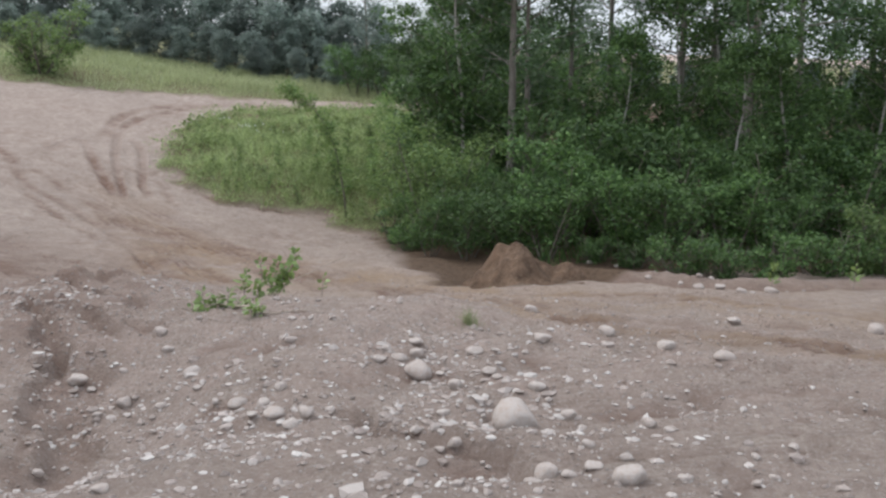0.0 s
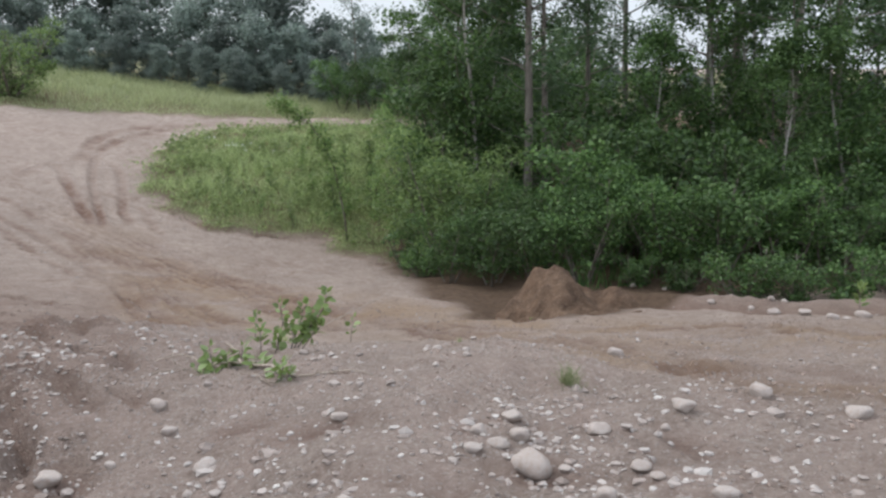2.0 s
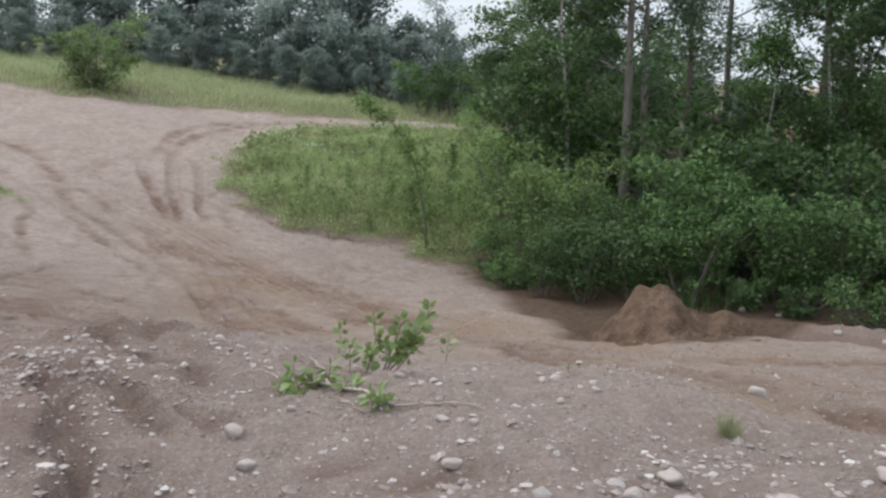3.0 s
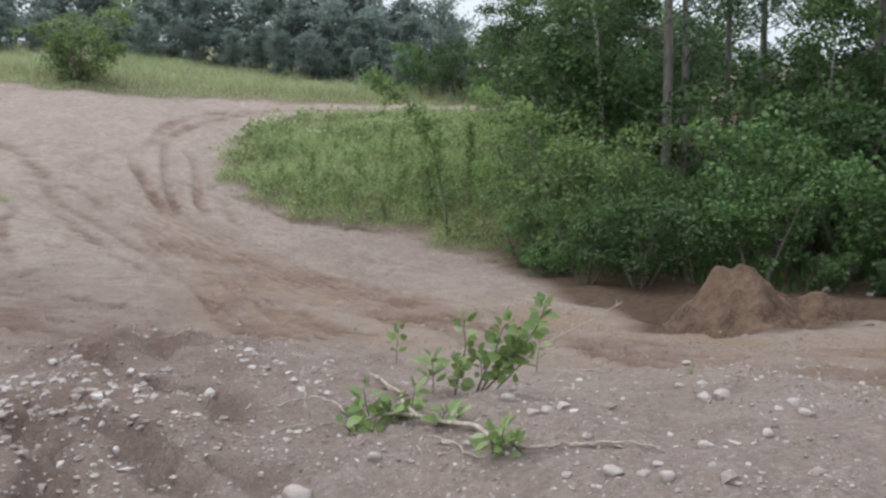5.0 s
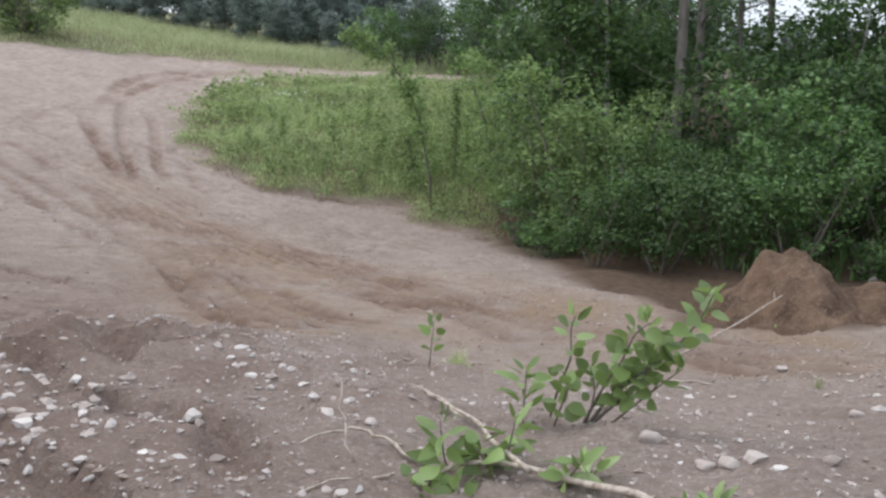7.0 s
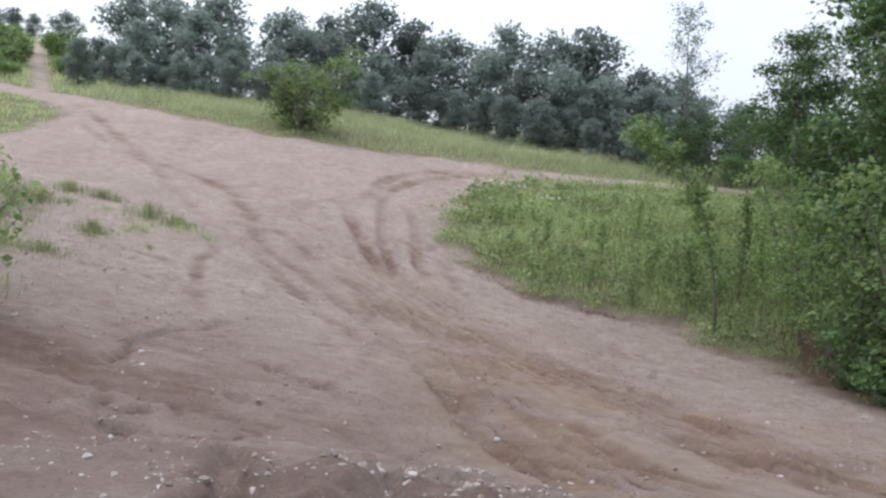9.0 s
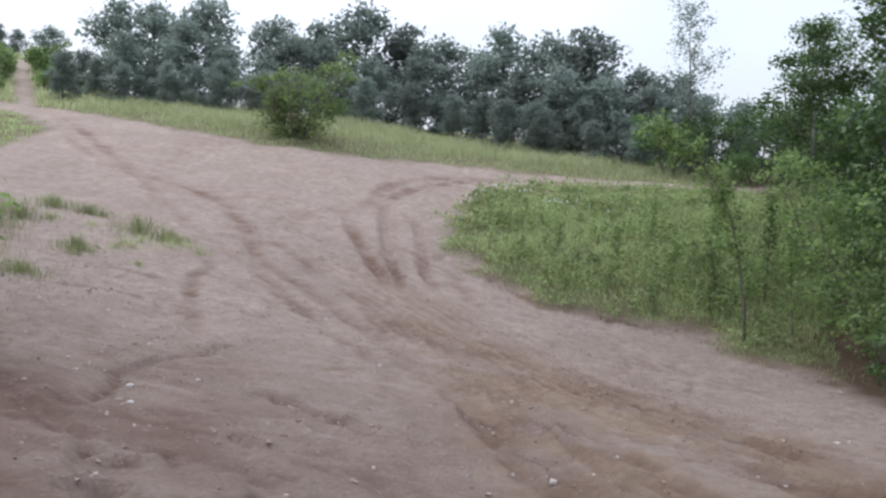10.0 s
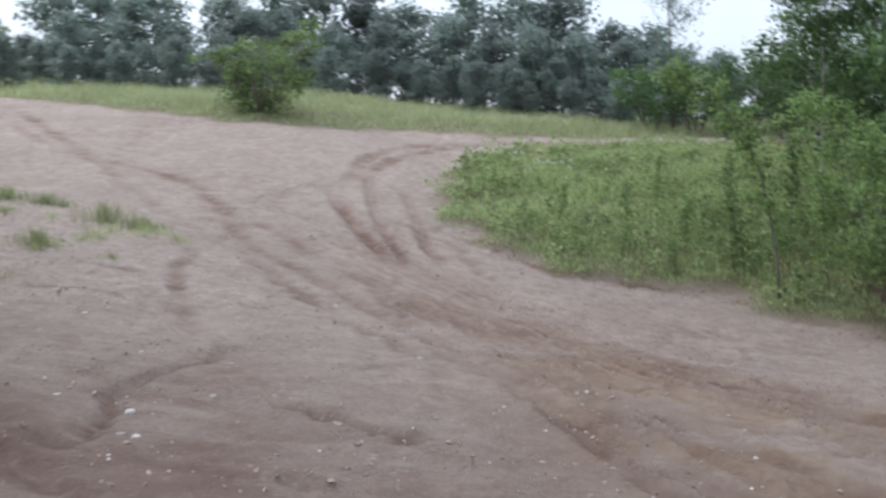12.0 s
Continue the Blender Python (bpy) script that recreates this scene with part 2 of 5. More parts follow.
SCRAPES = [(1.5, 6.35, 0.42, 0.16), (2.05, 6.65, 0.12, 0.22), (1.75, 11.2, 0.28, 0.2), (2.3, 12.1, 0.32, 0.2), (4.3, 10.2, 0.4, 0.2), (0.9, 8.1, 0.16, 0.3), (-0.1, 7.65, 0.3, 0.2), (-1.6, 8.6, 0.35, 0.2), (0.2, 4.9, 0.3, 0.15), (-2.2, 9.0, 0.3, 0.15)]
LIP = [(-1.5, 21.6), (-0.65, 19.0), (-0.25, 18.2), (0.2, 16.95), (0.52, 16.15), (0.95, 16.25), (1.5, 16.85), (2.2, 17.2), (3.0, 17.35), (3.6, 16.8), (4.4, 16.25), (5.5, 15.9), (6.7, 16.0), (9.0, 16.6), (11.0, 17.4)]
ISLAND = [(-9.63, 31.60), (-10.14, 33.17), (-10.50, 35.81), (-10.5, 38.0), (-9.7, 40.6), (-7.4, 42.6), (-3.6, 44.0), (6, 46), (160, 48), (160, 14), (24, 19.5),
          (13, 20.2), (9.4, 19.9), (6.4, 18.9), (4.2, 18.2), (2.9, 17.5), (1.6, 16.9), (0.55, 16.3), (0.1, 17.0), (-0.15, 17.7), (-0.4, 18.7), (-0.8, 20.4), (-1.1, 22.1), (-1.5, 23.9), (-1.9, 26.0), (-2.3, 27.0), (-2.75, 27.8), (-3.4, 28.4), (-3.75, 29.2), (-4.1, 29.6), (-4.75, 29.6), (-5.7, 29.15), (-6.55, 28.8), (-7.0, 28.75), (-7.8, 29.25), (-8.3, 29.65), (-8.9, 30.1)]
MEADOW = [(4, 47.6), (-5.0, 46.0), (-8.3, 44.5), (-11, 43.1), (-13.6, 41.5), (-16.1, 40.3), (-19, 40.2), (-22.6, 40.6), (-25.4, 42.0), (-28.2, 42.9), (-31.0, 43.6), (-35.5, 45.2), (-45, 49), (-80, 60), (-80, 140), (160, 140), (160, 47.6)]
VERGE = [(-60, 20), (-28, 26.5), (-24.6, 29.6), (-24.1, 31.2), (-24.6, 33.6), (-25.5, 36.4), (-26.2, 38.2), (-27.2, 39.4), (-28.6, 40.2), (-31.0, 41.2), (-34.2, 42.6), (-44, 46.6), (-80, 57)]
RIM = [(-8.95, 29.9), (-8.3, 29.55), (-7.8, 29.15), (-7.0, 28.65), (-6.55, 28.7), (-5.7, 29.05), (-4.75, 29.5), (-4.1, 29.5), (-3.75, 29.1), (-3.45, 28.25), (-2.75, 27.7), (-2.3, 26.9), (-1.95, 26.0)]
LANE = [(-28.6, 40.6), (-31.4, 43.4), (-36.3, 49.3), (-41.0, 54.9), (-47.8, 63.1)]


def inside(x, y, ring):
    hit = np.zeros(np.shape(x), bool)
    for (ax, ay), (bx, by) in zip(ring, ring[1:] + ring[:1]):
        if ay != by:
            hit ^= ((ay > y) != (by > y)) & (x < (bx - ax) * (y - ay) / (by - ay) + ax)
    return hit


def cover(x, y, ring, blur=0.35):
    """1 inside a ring, 0 outside, with an uneven soft rim."""
    wx, wy = x + 0.35 * ripple(x, y, 0.9, 5), y + 0.35 * ripple(x, y, 0.8, 6)
    d, _ = way_from(wx, wy, ring + ring[:1])
    return np.clip(0.5 + np.where(inside(wx, wy, ring), d, -d) / (2 * blur), 0, 1)


def plants_on(x, y):
    return np.maximum(np.maximum(cover(x, y, ISLAND, 0.22), cover(x, y, MEADOW)), 0.9 * cover(x, y, VERGE, 0.3)) * np.clip((way_from(x, y, LANE)[0] - 0.25) / 0.35, 0, 1)


def surface(x, y, fine=True):
    """Full height with ruts, gullies, pit and grain; with it dampness and painted-in shade, plant cover and stoniness.
    """
    x, y = np.asarray(x, float), np.asarray(y, float)
    z = land(x, y)
    damp_shade = np.zeros(x.shape)
    green = plants_on(x, y)
    z = z + 0.1 * cover(x, y, ISLAND, 0.12) * np.clip(-1.5 - x, 0, 1)
    for line, half, depth, wet_dark in TRACKS:
        sway = 0.4 if wet_dark >= 0.9 else 1.0
        d, s = way_from(x + sway * (0.07 * ripple(x, y, 0.5, 3) + 0.05 * ripple(x, y, 0.17, 9)), y + sway * (0.07 * ripple(x, y, 0.45, 4) + 0.05 * ripple(x, y, 0.15, 10)), line)
        end = np.clip(np.minimum(s, 1 - s) * 9, 0, 1) * np.clip(0.75 + 0.6 * ripple(x, y, 0.9, 7), 0.75 if wet_dark >= 0.9 else 0.2, 1)
        groove = np.exp(-((d / half) ** 4)) * end
        rim = np.exp(-(((d - 1.6 * half) / (0.55 * half)) ** 2)) * end
        z = z - 0.5 * depth * groove + 0.22 * depth * rim
        fade = np.clip(1.45 - 1.9 * s, 0.25, 1) if wet_dark >= 0.95 else 1.0
        damp_shade = np.maximum(damp_shade, (1.7 if wet_dark >= 0.95 else 1.2) * wet_dark * fade * np.exp(-((d / (1.2 * half)) ** 4)) * end * (0.7 + 0.4 * ripple(x, y, 0.35, 8) + 0.2 * ripple(x, y, 0.12, 11)))
    for line, half, depth in GULLIES:
        d, s = way_from(x + 0.13 * ripple(x, y, 0.4, 13) + 0.05 * ripple(x, y, 0.15, 15), y + 0.13 * ripple(x, y, 0.4, 14) + 0.05 * ripple(x, y, 0.15, 16), line)
        end = np.clip(np.minimum(s, 1 - s) * 6, 0, 1)
        z = z - depth * np.exp(-((d / half) ** 4)) * end
        # brown gully soil, with the shade of floor and lip put into the colour
        damp_shade = np.maximum(damp_shade, (1.0 if half < 0.075 else 0.62) * np.exp(-((d / half) ** 2)) * end * np.clip(0.75 + 0.5 * ripple(x, y, 0.5, 84), 0.3, 1))
    # the dug step along the wood's edge: a sharp lip, brown soil behind it, deepest before the mound of earth
    lx, ly = x + 0.1 * ripple(x, y, 0.5, 23) + 0.05 * ripple(x, y, 0.2, 27), y + 0.1 * ripple(x, y, 0.45, 24) + 0.05 * ripple(x, y, 0.18, 28)
    d, s = way_from(lx, ly, LIP)
    behind = inside(lx, ly, LIP + [(11, 24), (-1.2, 24)])
    deep = 0.34 - 0.26 * np.clip(np.abs(lx - 0.7) / 3.2, 0, 1)
    step = np.where(behind, np.clip(d / 0.28, 0, 1), 0)
    step = step * step * (3 - 2 * step) * np.clip((lx + 0.3) / 0.9, 0.15, 1)
    z = z - deep * step * np.clip(1.5 - d / 1.6, 0, 1)
    damp_shade = np.maximum(damp_shade, 0.95 * step * np.clip(2.0 - d / 1.0, 0, 1) * np.clip(1.5 - lx / 6, 0.7, 1))
    # dark litter along the rim of the grass
    d, s = way_from(x + 0.18 * ripple(x, y, 0.6, 81), y + 0.12 * ripple(x, y, 0.4, 82), RIM)
    damp_shade = np.maximum(damp_shade, 0.85 * np.exp(-((d / 0.13) ** 2)) * np.clip(0.55 + 0.9 * ripple(x, y, 0.9, 83), 0, 1))
    # loose ridge of dug earth along the wood's edge
    d, s = way_from(lx, ly, [(2.2, 18.5), (3.1, 18.45), (4.2, 17.75), (5.5, 17.1), (7.0, 17.2), (9.0, 17.7)])
    ridge = np.exp(-((d / 0.42) ** 2)) * np.clip(s * 8, 0, 1)
    z = z + (0.22 + 0.06 * ripple(x, y, 0.6, 21) + 0.06 * ripple(x, y, 0.25, 22)) * ridge * (1 - 0.6 * s)
    damp_shade = damp_shade * (1 - 0.45 * ridge)
    # shallow scrapes where stones were pulled out
    for cx, cy, sx, sy in SCRAPES:
        dip = bump_at(x + 0.12 * ripple(x, y, 0.3, 17), y + 0.12 * ripple(x, y, 0.25, 18), cx, cy, sx, sy)
        z = z - 0.07 * dip
        damp_shade = np.maximum(damp_shade, 0.75 * dip)
    # left of the bank: muddy soil, with shading and lens smudge coloured in
    wet_dark = np.clip(1.35 - np.hypot((x + 9.3) / 4.2, (y - 14.6) / 4.6), 0, 0.95) + 0.6 * bump_at(x, y, -4.6, 10.6, 1.3, 2.2)
    damp_shade = np.maximum(damp_shade, np.clip(wet_dark * (0.6 + 0.3 * ripple(x, y, 0.9, 25) + 0.25 * ripple(x * 0.6 + 0.4 * y, y * 1.3, 0.25, 26)), 0, 0.85))
    stony = np.clip(1.15 - np.abs(y - 8.5) / 7.5, 0, 1) * np.clip((7 - np.abs(x)) / 3, 0, 1)
    if fine:
        rough = 0.55 + 1.1 * stony
        # broken, lumpy crust along the edge of the bank
        lumpy = np.clip(1.3 - np.hypot((x + 5.1) / 2.2, (y - 12.0) / 4.0), 0, 1)
        z = z + lumpy * (0.035 * ripple(x, y, 0.6, 47) + 0.03 * ripple(x, y, 0.27, 48) + 0.025 * np.abs(ripple(x, y, 0.16, 49)))
        damp_shade = np.maximum(damp_shade, lumpy * np.clip(0.32 + 0.6 * ripple(x, y, 0.5, 50) + 0.5 * ripple(x, y, 0.2, 45), 0, 0.62))
        z = z + rough * (0.05 * ripple(x, y, 1.3, 31) + 0.028 * ripple(x, y, 0.55, 32) + 0.018 * ripple(x, y, 0.24, 33)) + (0.5 + stony) * (0.009 * ripple(x, y, 0.17, 35) + 0.014 * ripple(x, y, 0.3, 36))
        z = z + green * 0.05 * ripple(x, y, 0.7, 34)
        # little washed edges and cracks in the crust, their shade put into the colour
        here = np.clip(0.25 + 1.1 * ripple(x, y, 2.3, 37), 0, 1) * (1 - green)
        for size, seed, deep in ((0.8, 38, 0.05), (0.45, 39, 0.035)):
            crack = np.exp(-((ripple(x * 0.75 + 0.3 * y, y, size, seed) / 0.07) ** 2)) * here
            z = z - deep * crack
            damp_shade = np.maximum(damp_shade, 0.45 * crack)
        z = z + (1 - green) * 0.03 * np.clip(ripple(x, y, 0.16, 46) - 0.35, 0, 1) * 2
    return z, np.clip(damp_shade, 0, 1), green, stony


def ochre_on(x, y):
    """The broad ochre stain that the wheels have spread along the road."""
    d, s = way_from(x + 0.4 * ripple(x, y, 1.6, 41), y + 0.4 * ripple(x, y, 1.4, 42), ROAD)
    wide = 2.6 - 1.6 * s
    rough = np.clip(0.7 + 0.6 * ripple(x, y, 0.7, 43) + 0.4 * ripple(x, y, 0.3, 44), 0, 1)
    broad = np.exp(-((d / wide) ** 2)) * np.clip(3.2 - 3.6 * s, 0, 1) * (0.6 if np.ndim(x) == 0 else np.where(y < 15.5, 0.65, 1.0))
    for band in BANDS:
        d, s = way_from(x + 0.2 * ripple(x, y, 0.9, 41), y + 0.2 * ripple(x, y, 0.8, 42), band)
        broad = np.maximum(broad, np.exp(-((d / 0.5) ** 2)) * np.clip(2.2 - 2.6 * s, 0, 1))
    return broad * rough


def height(x, y):
    return float(surface(np.array([x]), np.array([y]))[0][0])


# ---- materials ----


def material(name, rough=0.9):
    m = bpy.data.materials.new(name)
    m.use_nodes = True
    n = m.node_tree.nodes
    b = n["Principled BSDF"]
    b.inputs["Roughness"].default_value = rough
    b.inputs["Specular IOR Level"].default_value = 0.25
    return m, n, m.node_tree.links, b


def mixed(n, l, fac, a, b, blend="MIX"):
    k = n.new("ShaderNodeMix")
    k.data_type, k.blend_type = "RGBA", blend
    for socket, v in (("Factor", fac), ("A", a), ("B", b)):
        if hasattr(v, "links"):
            l.new(v, k.inputs[socket])
        else:
            k.inputs[socket].default_value = v if socket == "Factor" else (*v, 1)
    return k.outputs["Result"]


def speckle(n, l, scale, detail=4.0, low=0.3, high=0.7, vector=None, rough=0.6):
    t = n.new("ShaderNodeTexNoise")
    t.inputs["Scale"].default_value, t.inputs["Detail"].default_value, t.inputs["Roughness"].default_value = scale, detail, rough
    if vector is not None:
        l.new(vector, t.inputs["Vector"])
    r = n.new("ShaderNodeMapRange")
    r.inputs["From Min"].default_value, r.inputs["From Max"].default_value = low, high
    l.new(t.outputs["Fac"], r.inputs["Value"])
    return r.outputs["Result"]


def relief(n, l, b, source, strength, distance):
    k = n.new("ShaderNodeBump")
    k.inputs["Strength"].default_value, k.inputs["Distance"].default_value = strength, distance
    l.new(source, k.inputs["Height"])
    l.new(k.outputs["Normal"], b.inputs["Normal"])


def ground_material():
    m, n, l, b = material("sandy_ground", 0.95)
    pos = n.new("ShaderNodeNewGeometry").outputs["Position"]

    def attr(name):
        a = n.new("ShaderNodeAttribute")
        a.attribute_name = name
        return a.outputs["Fac"]

    amount = n.new("ShaderNodeMapRange")
    amount.inputs["To Min"].default_value, amount.inputs["To Max"].default_value = 0.4, 0.95
    l.new(attr("stony"), amount.inputs["Value"])

    def coarse(fac):
        g = n.new("ShaderNodeMath")
        g.operation = "MULTIPLY"
        l.new(fac, g.inputs[0])
        l.new(amount.outputs["Result"], g.inputs[1])
        return g.outputs[0]

    dry = mixed(n, l, speckle(n, l, 0.7, 6, 0.3, 0.7, pos), (0.374, 0.292, 0.245), (0.5, 0.402, 0.345))
    dry = mixed(n, l, speckle(n, l, 4.5, 6, 0.42, 0.72, pos, 0.7), dry, (0.29, 0.218, 0.18))
    dry = mixed(n, l, coarse(speckle(n, l, 22, 4, 0.5, 0.64, pos, 0.7)), dry, (0.225, 0.17, 0.142))
    streak = n.new("ShaderNodeMapping")
    streak.inputs["Rotation"].default_value = (0, 0, 0.25)
    streak.inputs["Scale"].default_value = (2.2, 9, 4)
    l.new(pos, streak.inputs["Vector"])
    dry = mixed(n, l, speckle(n, l, 1.0, 5, 0.58, 0.75, streak.outputs["Vector"], 0.65), dry, (0.27, 0.207, 0.176))
    dry = mixed(n, l, speckle(n, l, 15, 4, 0.58, 0.75, pos, 0.7), dry, (0.505, 0.432, 0.386))
    stone = mixed(n, l, speckle(n, l, 14, 6, 0.3, 0.7, pos), (0.325, 0.238, 0.198), (0.53, 0.415, 0.36))
    k2 = n.new("ShaderNodeMath")
    k2.operation = "MULTIPLY"
    l.new(attr("stony"), k2.inputs[0])
    l.new(speckle(n, l, 1.6, 5, 0.35, 0.65, pos), k2.inputs[1])
    dry = mixed(n, l, k2.outputs[0], dry, stone)
    dry = mixed(n, l, coarse(speckle(n, l, 30, 3, 0.57, 0.66, pos, 0.7)), dry, (0.58, 0.5, 0.455))
    dry = mixed(n, l, coarse(speckle(n, l, 75, 3, 0.54, 0.7, pos, 0.7)), dry, (0.25, 0.19, 0.16))
    dry = mixed(n, l, coarse(speckle(n, l, 58, 3, 0.6, 0.7, pos, 0.7)), dry, (0.56, 0.49, 0.45))
    # brown of damp soil, also used for shade put into the ground colour
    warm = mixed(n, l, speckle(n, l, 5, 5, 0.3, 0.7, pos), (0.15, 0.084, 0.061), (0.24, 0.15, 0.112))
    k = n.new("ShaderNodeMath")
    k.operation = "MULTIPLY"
    l.new(attr("damp_shade"), k.inputs[0])
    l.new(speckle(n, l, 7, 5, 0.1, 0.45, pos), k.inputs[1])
    rusty = mixed(n, l, speckle(n, l, 11, 6, 0.3, 0.7, pos), (0.29, 0.195, 0.125), (0.43, 0.315, 0.225))
    k3 = n.new("ShaderNodeMath")
    k3.operation = "MULTIPLY"
    l.new(attr("ochre"), k3.inputs[0])
    k3.inputs[1].default_value = 1.0
    col = mixed(n, l, k3.outputs[0], dry, rusty)
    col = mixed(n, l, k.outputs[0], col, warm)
    soil = mixed(n, l, speckle(n, l, 9, 5, 0.3, 0.7, pos), (0.1, 0.063, 0.041), (0.17, 0.112, 0.074))
    soil = mixed(n, l, attr("thatch"), soil, mixed(n, l, speckle(n, l, 6, 6, 0.3, 0.7, pos), (0.13, 0.135, 0.06), (0.25, 0.255, 0.12)))
    col = mixed(n, l, attr("green"), col, soil)
    l.new(col, b.inputs["Base Color"])
    relief(n, l, b, speckle(n, l, 26, 8, 0.2, 0.8, pos, 0.75), 1.0, 0.07)
    return m


def leaf_material(name, dark, light, back=0.35, rough=0.48, gloss=0.55):
    """Leaf colours that differ from leaf to leaf, with light coming through."""
    m, n, l, b = material(name, rough)
    b.inputs["Specular IOR Level"].default_value = gloss
    geo = n.new("ShaderNodeNewGeometry")
    info = n.new("ShaderNodeObjectInfo")
    col = mixed(n, l, geo.outputs["Random Per Island"], dark, light)
    tint = n.new("ShaderNodeMapRange")
    tint.inputs["To Min"].default_value, tint.inputs["To Max"].default_value = 0.7, 1.3
    l.new(info.outputs["Random"], tint.inputs["Value"])
    hsv = n.new("ShaderNodeHueSaturation")
    l.new(tint.outputs["Result"], hsv.inputs["Value"])
    l.new(col, hsv.inputs["Color"])
    l.new(hsv.outputs["Color"], b.inputs["Base Color"])
    thin = n.new("ShaderNodeBsdfTranslucent")
    l.new(hsv.outputs["Color"], thin.inputs["Color"])
    both = n.new("ShaderNodeMixShader")
    both.inputs["Fac"].default_value = back
    l.new(b.outputs["BSDF"], both.inputs[1])
    l.new(thin.outputs["BSDF"], both.inputs[2])
    l.new(both.outputs["Shader"], n["Material Output"].inputs["Surface"])
    return m


def bark_material(name, a, c, scale=8.0, marks=None):
    m, n, l, b = material(name, 0.9)
    tex = n.new("ShaderNodeTexCoord")
    mp = n.new("ShaderNodeMapping")
    mp.inputs["Scale"].default_value = (1, 1, 0.25)
    l.new(tex.outputs["Object"], mp.inputs["Vector"])
    col = mixed(n, l, speckle(n, l, scale, 6, 0.35, 0.65, mp.outputs["Vector"]), a, c)
    if marks:
        mp2 = n.new("ShaderNodeMapping")
        mp2.inputs["Scale"].default_value = (1, 1, 4)
        l.new(tex.outputs["Object"], mp2.inputs["Vector"])
        col = mixed(n, l, speckle(n, l, 5, 3, 0.58, 0.64, mp2.outputs["Vector"]), col, marks)
    l.new(col, b.inputs["Base Color"])
    relief(n, l, b, speckle(n, l, scale * 2, 6, 0.3, 0.7, mp.outputs["Vector"]), 0.6, 0.02)
    return m


def stone_material():
    m, n, l, b = material("field_stone", 0.85)
    tex = n.new("ShaderNodeTexCoord").outputs["Object"]
    info = n.new("ShaderNodeObjectInfo").outputs["Random"]
    geo = n.new("ShaderNodeNewGeometry").outputs["Random Per Island"]
    col = mixed(n, l, info, (0.27, 0.222, 0.195), (0.39, 0.345, 0.315))
    col = mixed(n, l, geo, col, (0.35, 0.305, 0.278))
    col = mixed(n, l, speckle(n, l, 9, 6, 0.45, 0.7, tex), col, (0.3, 0.235, 0.2))
    col = mixed(n, l, speckle(n, l, 60, 3, 0.6, 0.7, tex), col, (0.44, 0.4, 0.375))
    l.new(col, b.inputs["Base Color"])
    relief(n, l, b, speckle(n, l, 22, 6, 0.3, 0.7, tex), 0.4, 0.01)
    return m


def gravel_material():
    m, n, l, b = material("gravel", 0.9)
    geo = n.new("ShaderNodeNewGeometry").outputs["Random Per Island"]
    r = n.new("ShaderNodeValToRGB")
    e = r.color_ramp.elements
    e[0].color, e[1].color = (0.17, 0.136, 0.118, 1), (0.46, 0.42, 0.39, 1)
    for p, c in ((0.35, (0.26, 0.217, 0.193, 1)), (0.6, (0.31, 0.267, 0.243, 1)), (0.86, (0.355, 0.318, 0.295, 1))):
        e.new(p).color = c
    l.new(geo, r.inputs["Fac"])
    col = mixed(n, l, speckle(n, l, 50, 4, 0.5, 0.75), r.outputs["Color"], (0.36, 0.3, 0.27))
    l.new(col, b.inputs["Base Color"])
    return m


def earth_material():
    m, n, l, b = material("dug_earth", 0.97)
    tex = n.new("ShaderNodeTexCoord").outputs["Object"]
    col = mixed(n, l, speckle(n, l, 3, 6, 0.35, 0.65, tex), (0.065, 0.039, 0.025), (0.155, 0.098, 0.064))
    col = mixed(n, l, speckle(n, l, 30, 5, 0.5, 0.75, tex), col, (0.19, 0.135, 0.098))
    l.new(col, b.inputs["Base Color"])
    relief(n, l, b, speckle(n, l, 16, 8, 0.25, 0.75, tex, 0.7), 0.8, 0.04)
    return m


SAND = ground_material()
STONE = stone_material()
GRAVEL = gravel_material()
EARTH = earth_material()
LEAF_BRIGHT = leaf_material("poplar_leaf", (0.07, 0.12, 0.04), (0.25, 0.33, 0.1), 0.4, 0.45)
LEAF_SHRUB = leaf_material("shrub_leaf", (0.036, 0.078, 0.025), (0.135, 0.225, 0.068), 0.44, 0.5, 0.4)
LEAF_LIGHT = leaf_material("willow_leaf", (0.09, 0.15, 0.05), (0.25, 0.345, 0.12), 0.47, 0.55, 0.35)
# far leaves paled towards blue-grey: haze put into the leaf colour
LEAF_HAZED = leaf_material("hazed_wood_leaf", (0.115, 0.155, 0.13), (0.2, 0.245, 0.21), 0.62, 0.5, 1.0)
NEEDLE = leaf_material("pine_needle", (0.04, 0.085, 0.035), (0.11, 0.18, 0.075), 0.3)
# GRASS and WEED greens are lightened, some veiling haze put into the colour
GRASS = leaf_material("grass_blade", (0.19, 0.25, 0.1), (0.43, 0.51, 0.23), 0.52)
GRASS_PALE = leaf_material("meadow_blade", (0.27, 0.31, 0.15), (0.44, 0.47, 0.26), 0.48)
GRASS_OLIVE = leaf_material("verge_blade", (0.16, 0.19, 0.085), (0.34, 0.36, 0.18), 0.48)
WEED = leaf_material("weed_leaf", (0.14, 0.2, 0.07), (0.42, 0.51, 0.21), 0.5)
RUSSET = leaf_material("russet_stalk", (0.2, 0.12, 0.07), (0.34, 0.22, 0.13), 0.3)
PETAL = leaf_material("white_petal", (0.62, 0.62, 0.6), (0.8, 0.8, 0.8), 0.2)
PINE_BARK = bark_material("pine_bark", (0.13, 0.115, 0.1), (0.27, 0.245, 0.215))
BIRCH_BARK = bark_material("birch_bark", (0.27, 0.25, 0.23), (0.42, 0.4, 0.37), 6, (0.06, 0.05, 0.045))
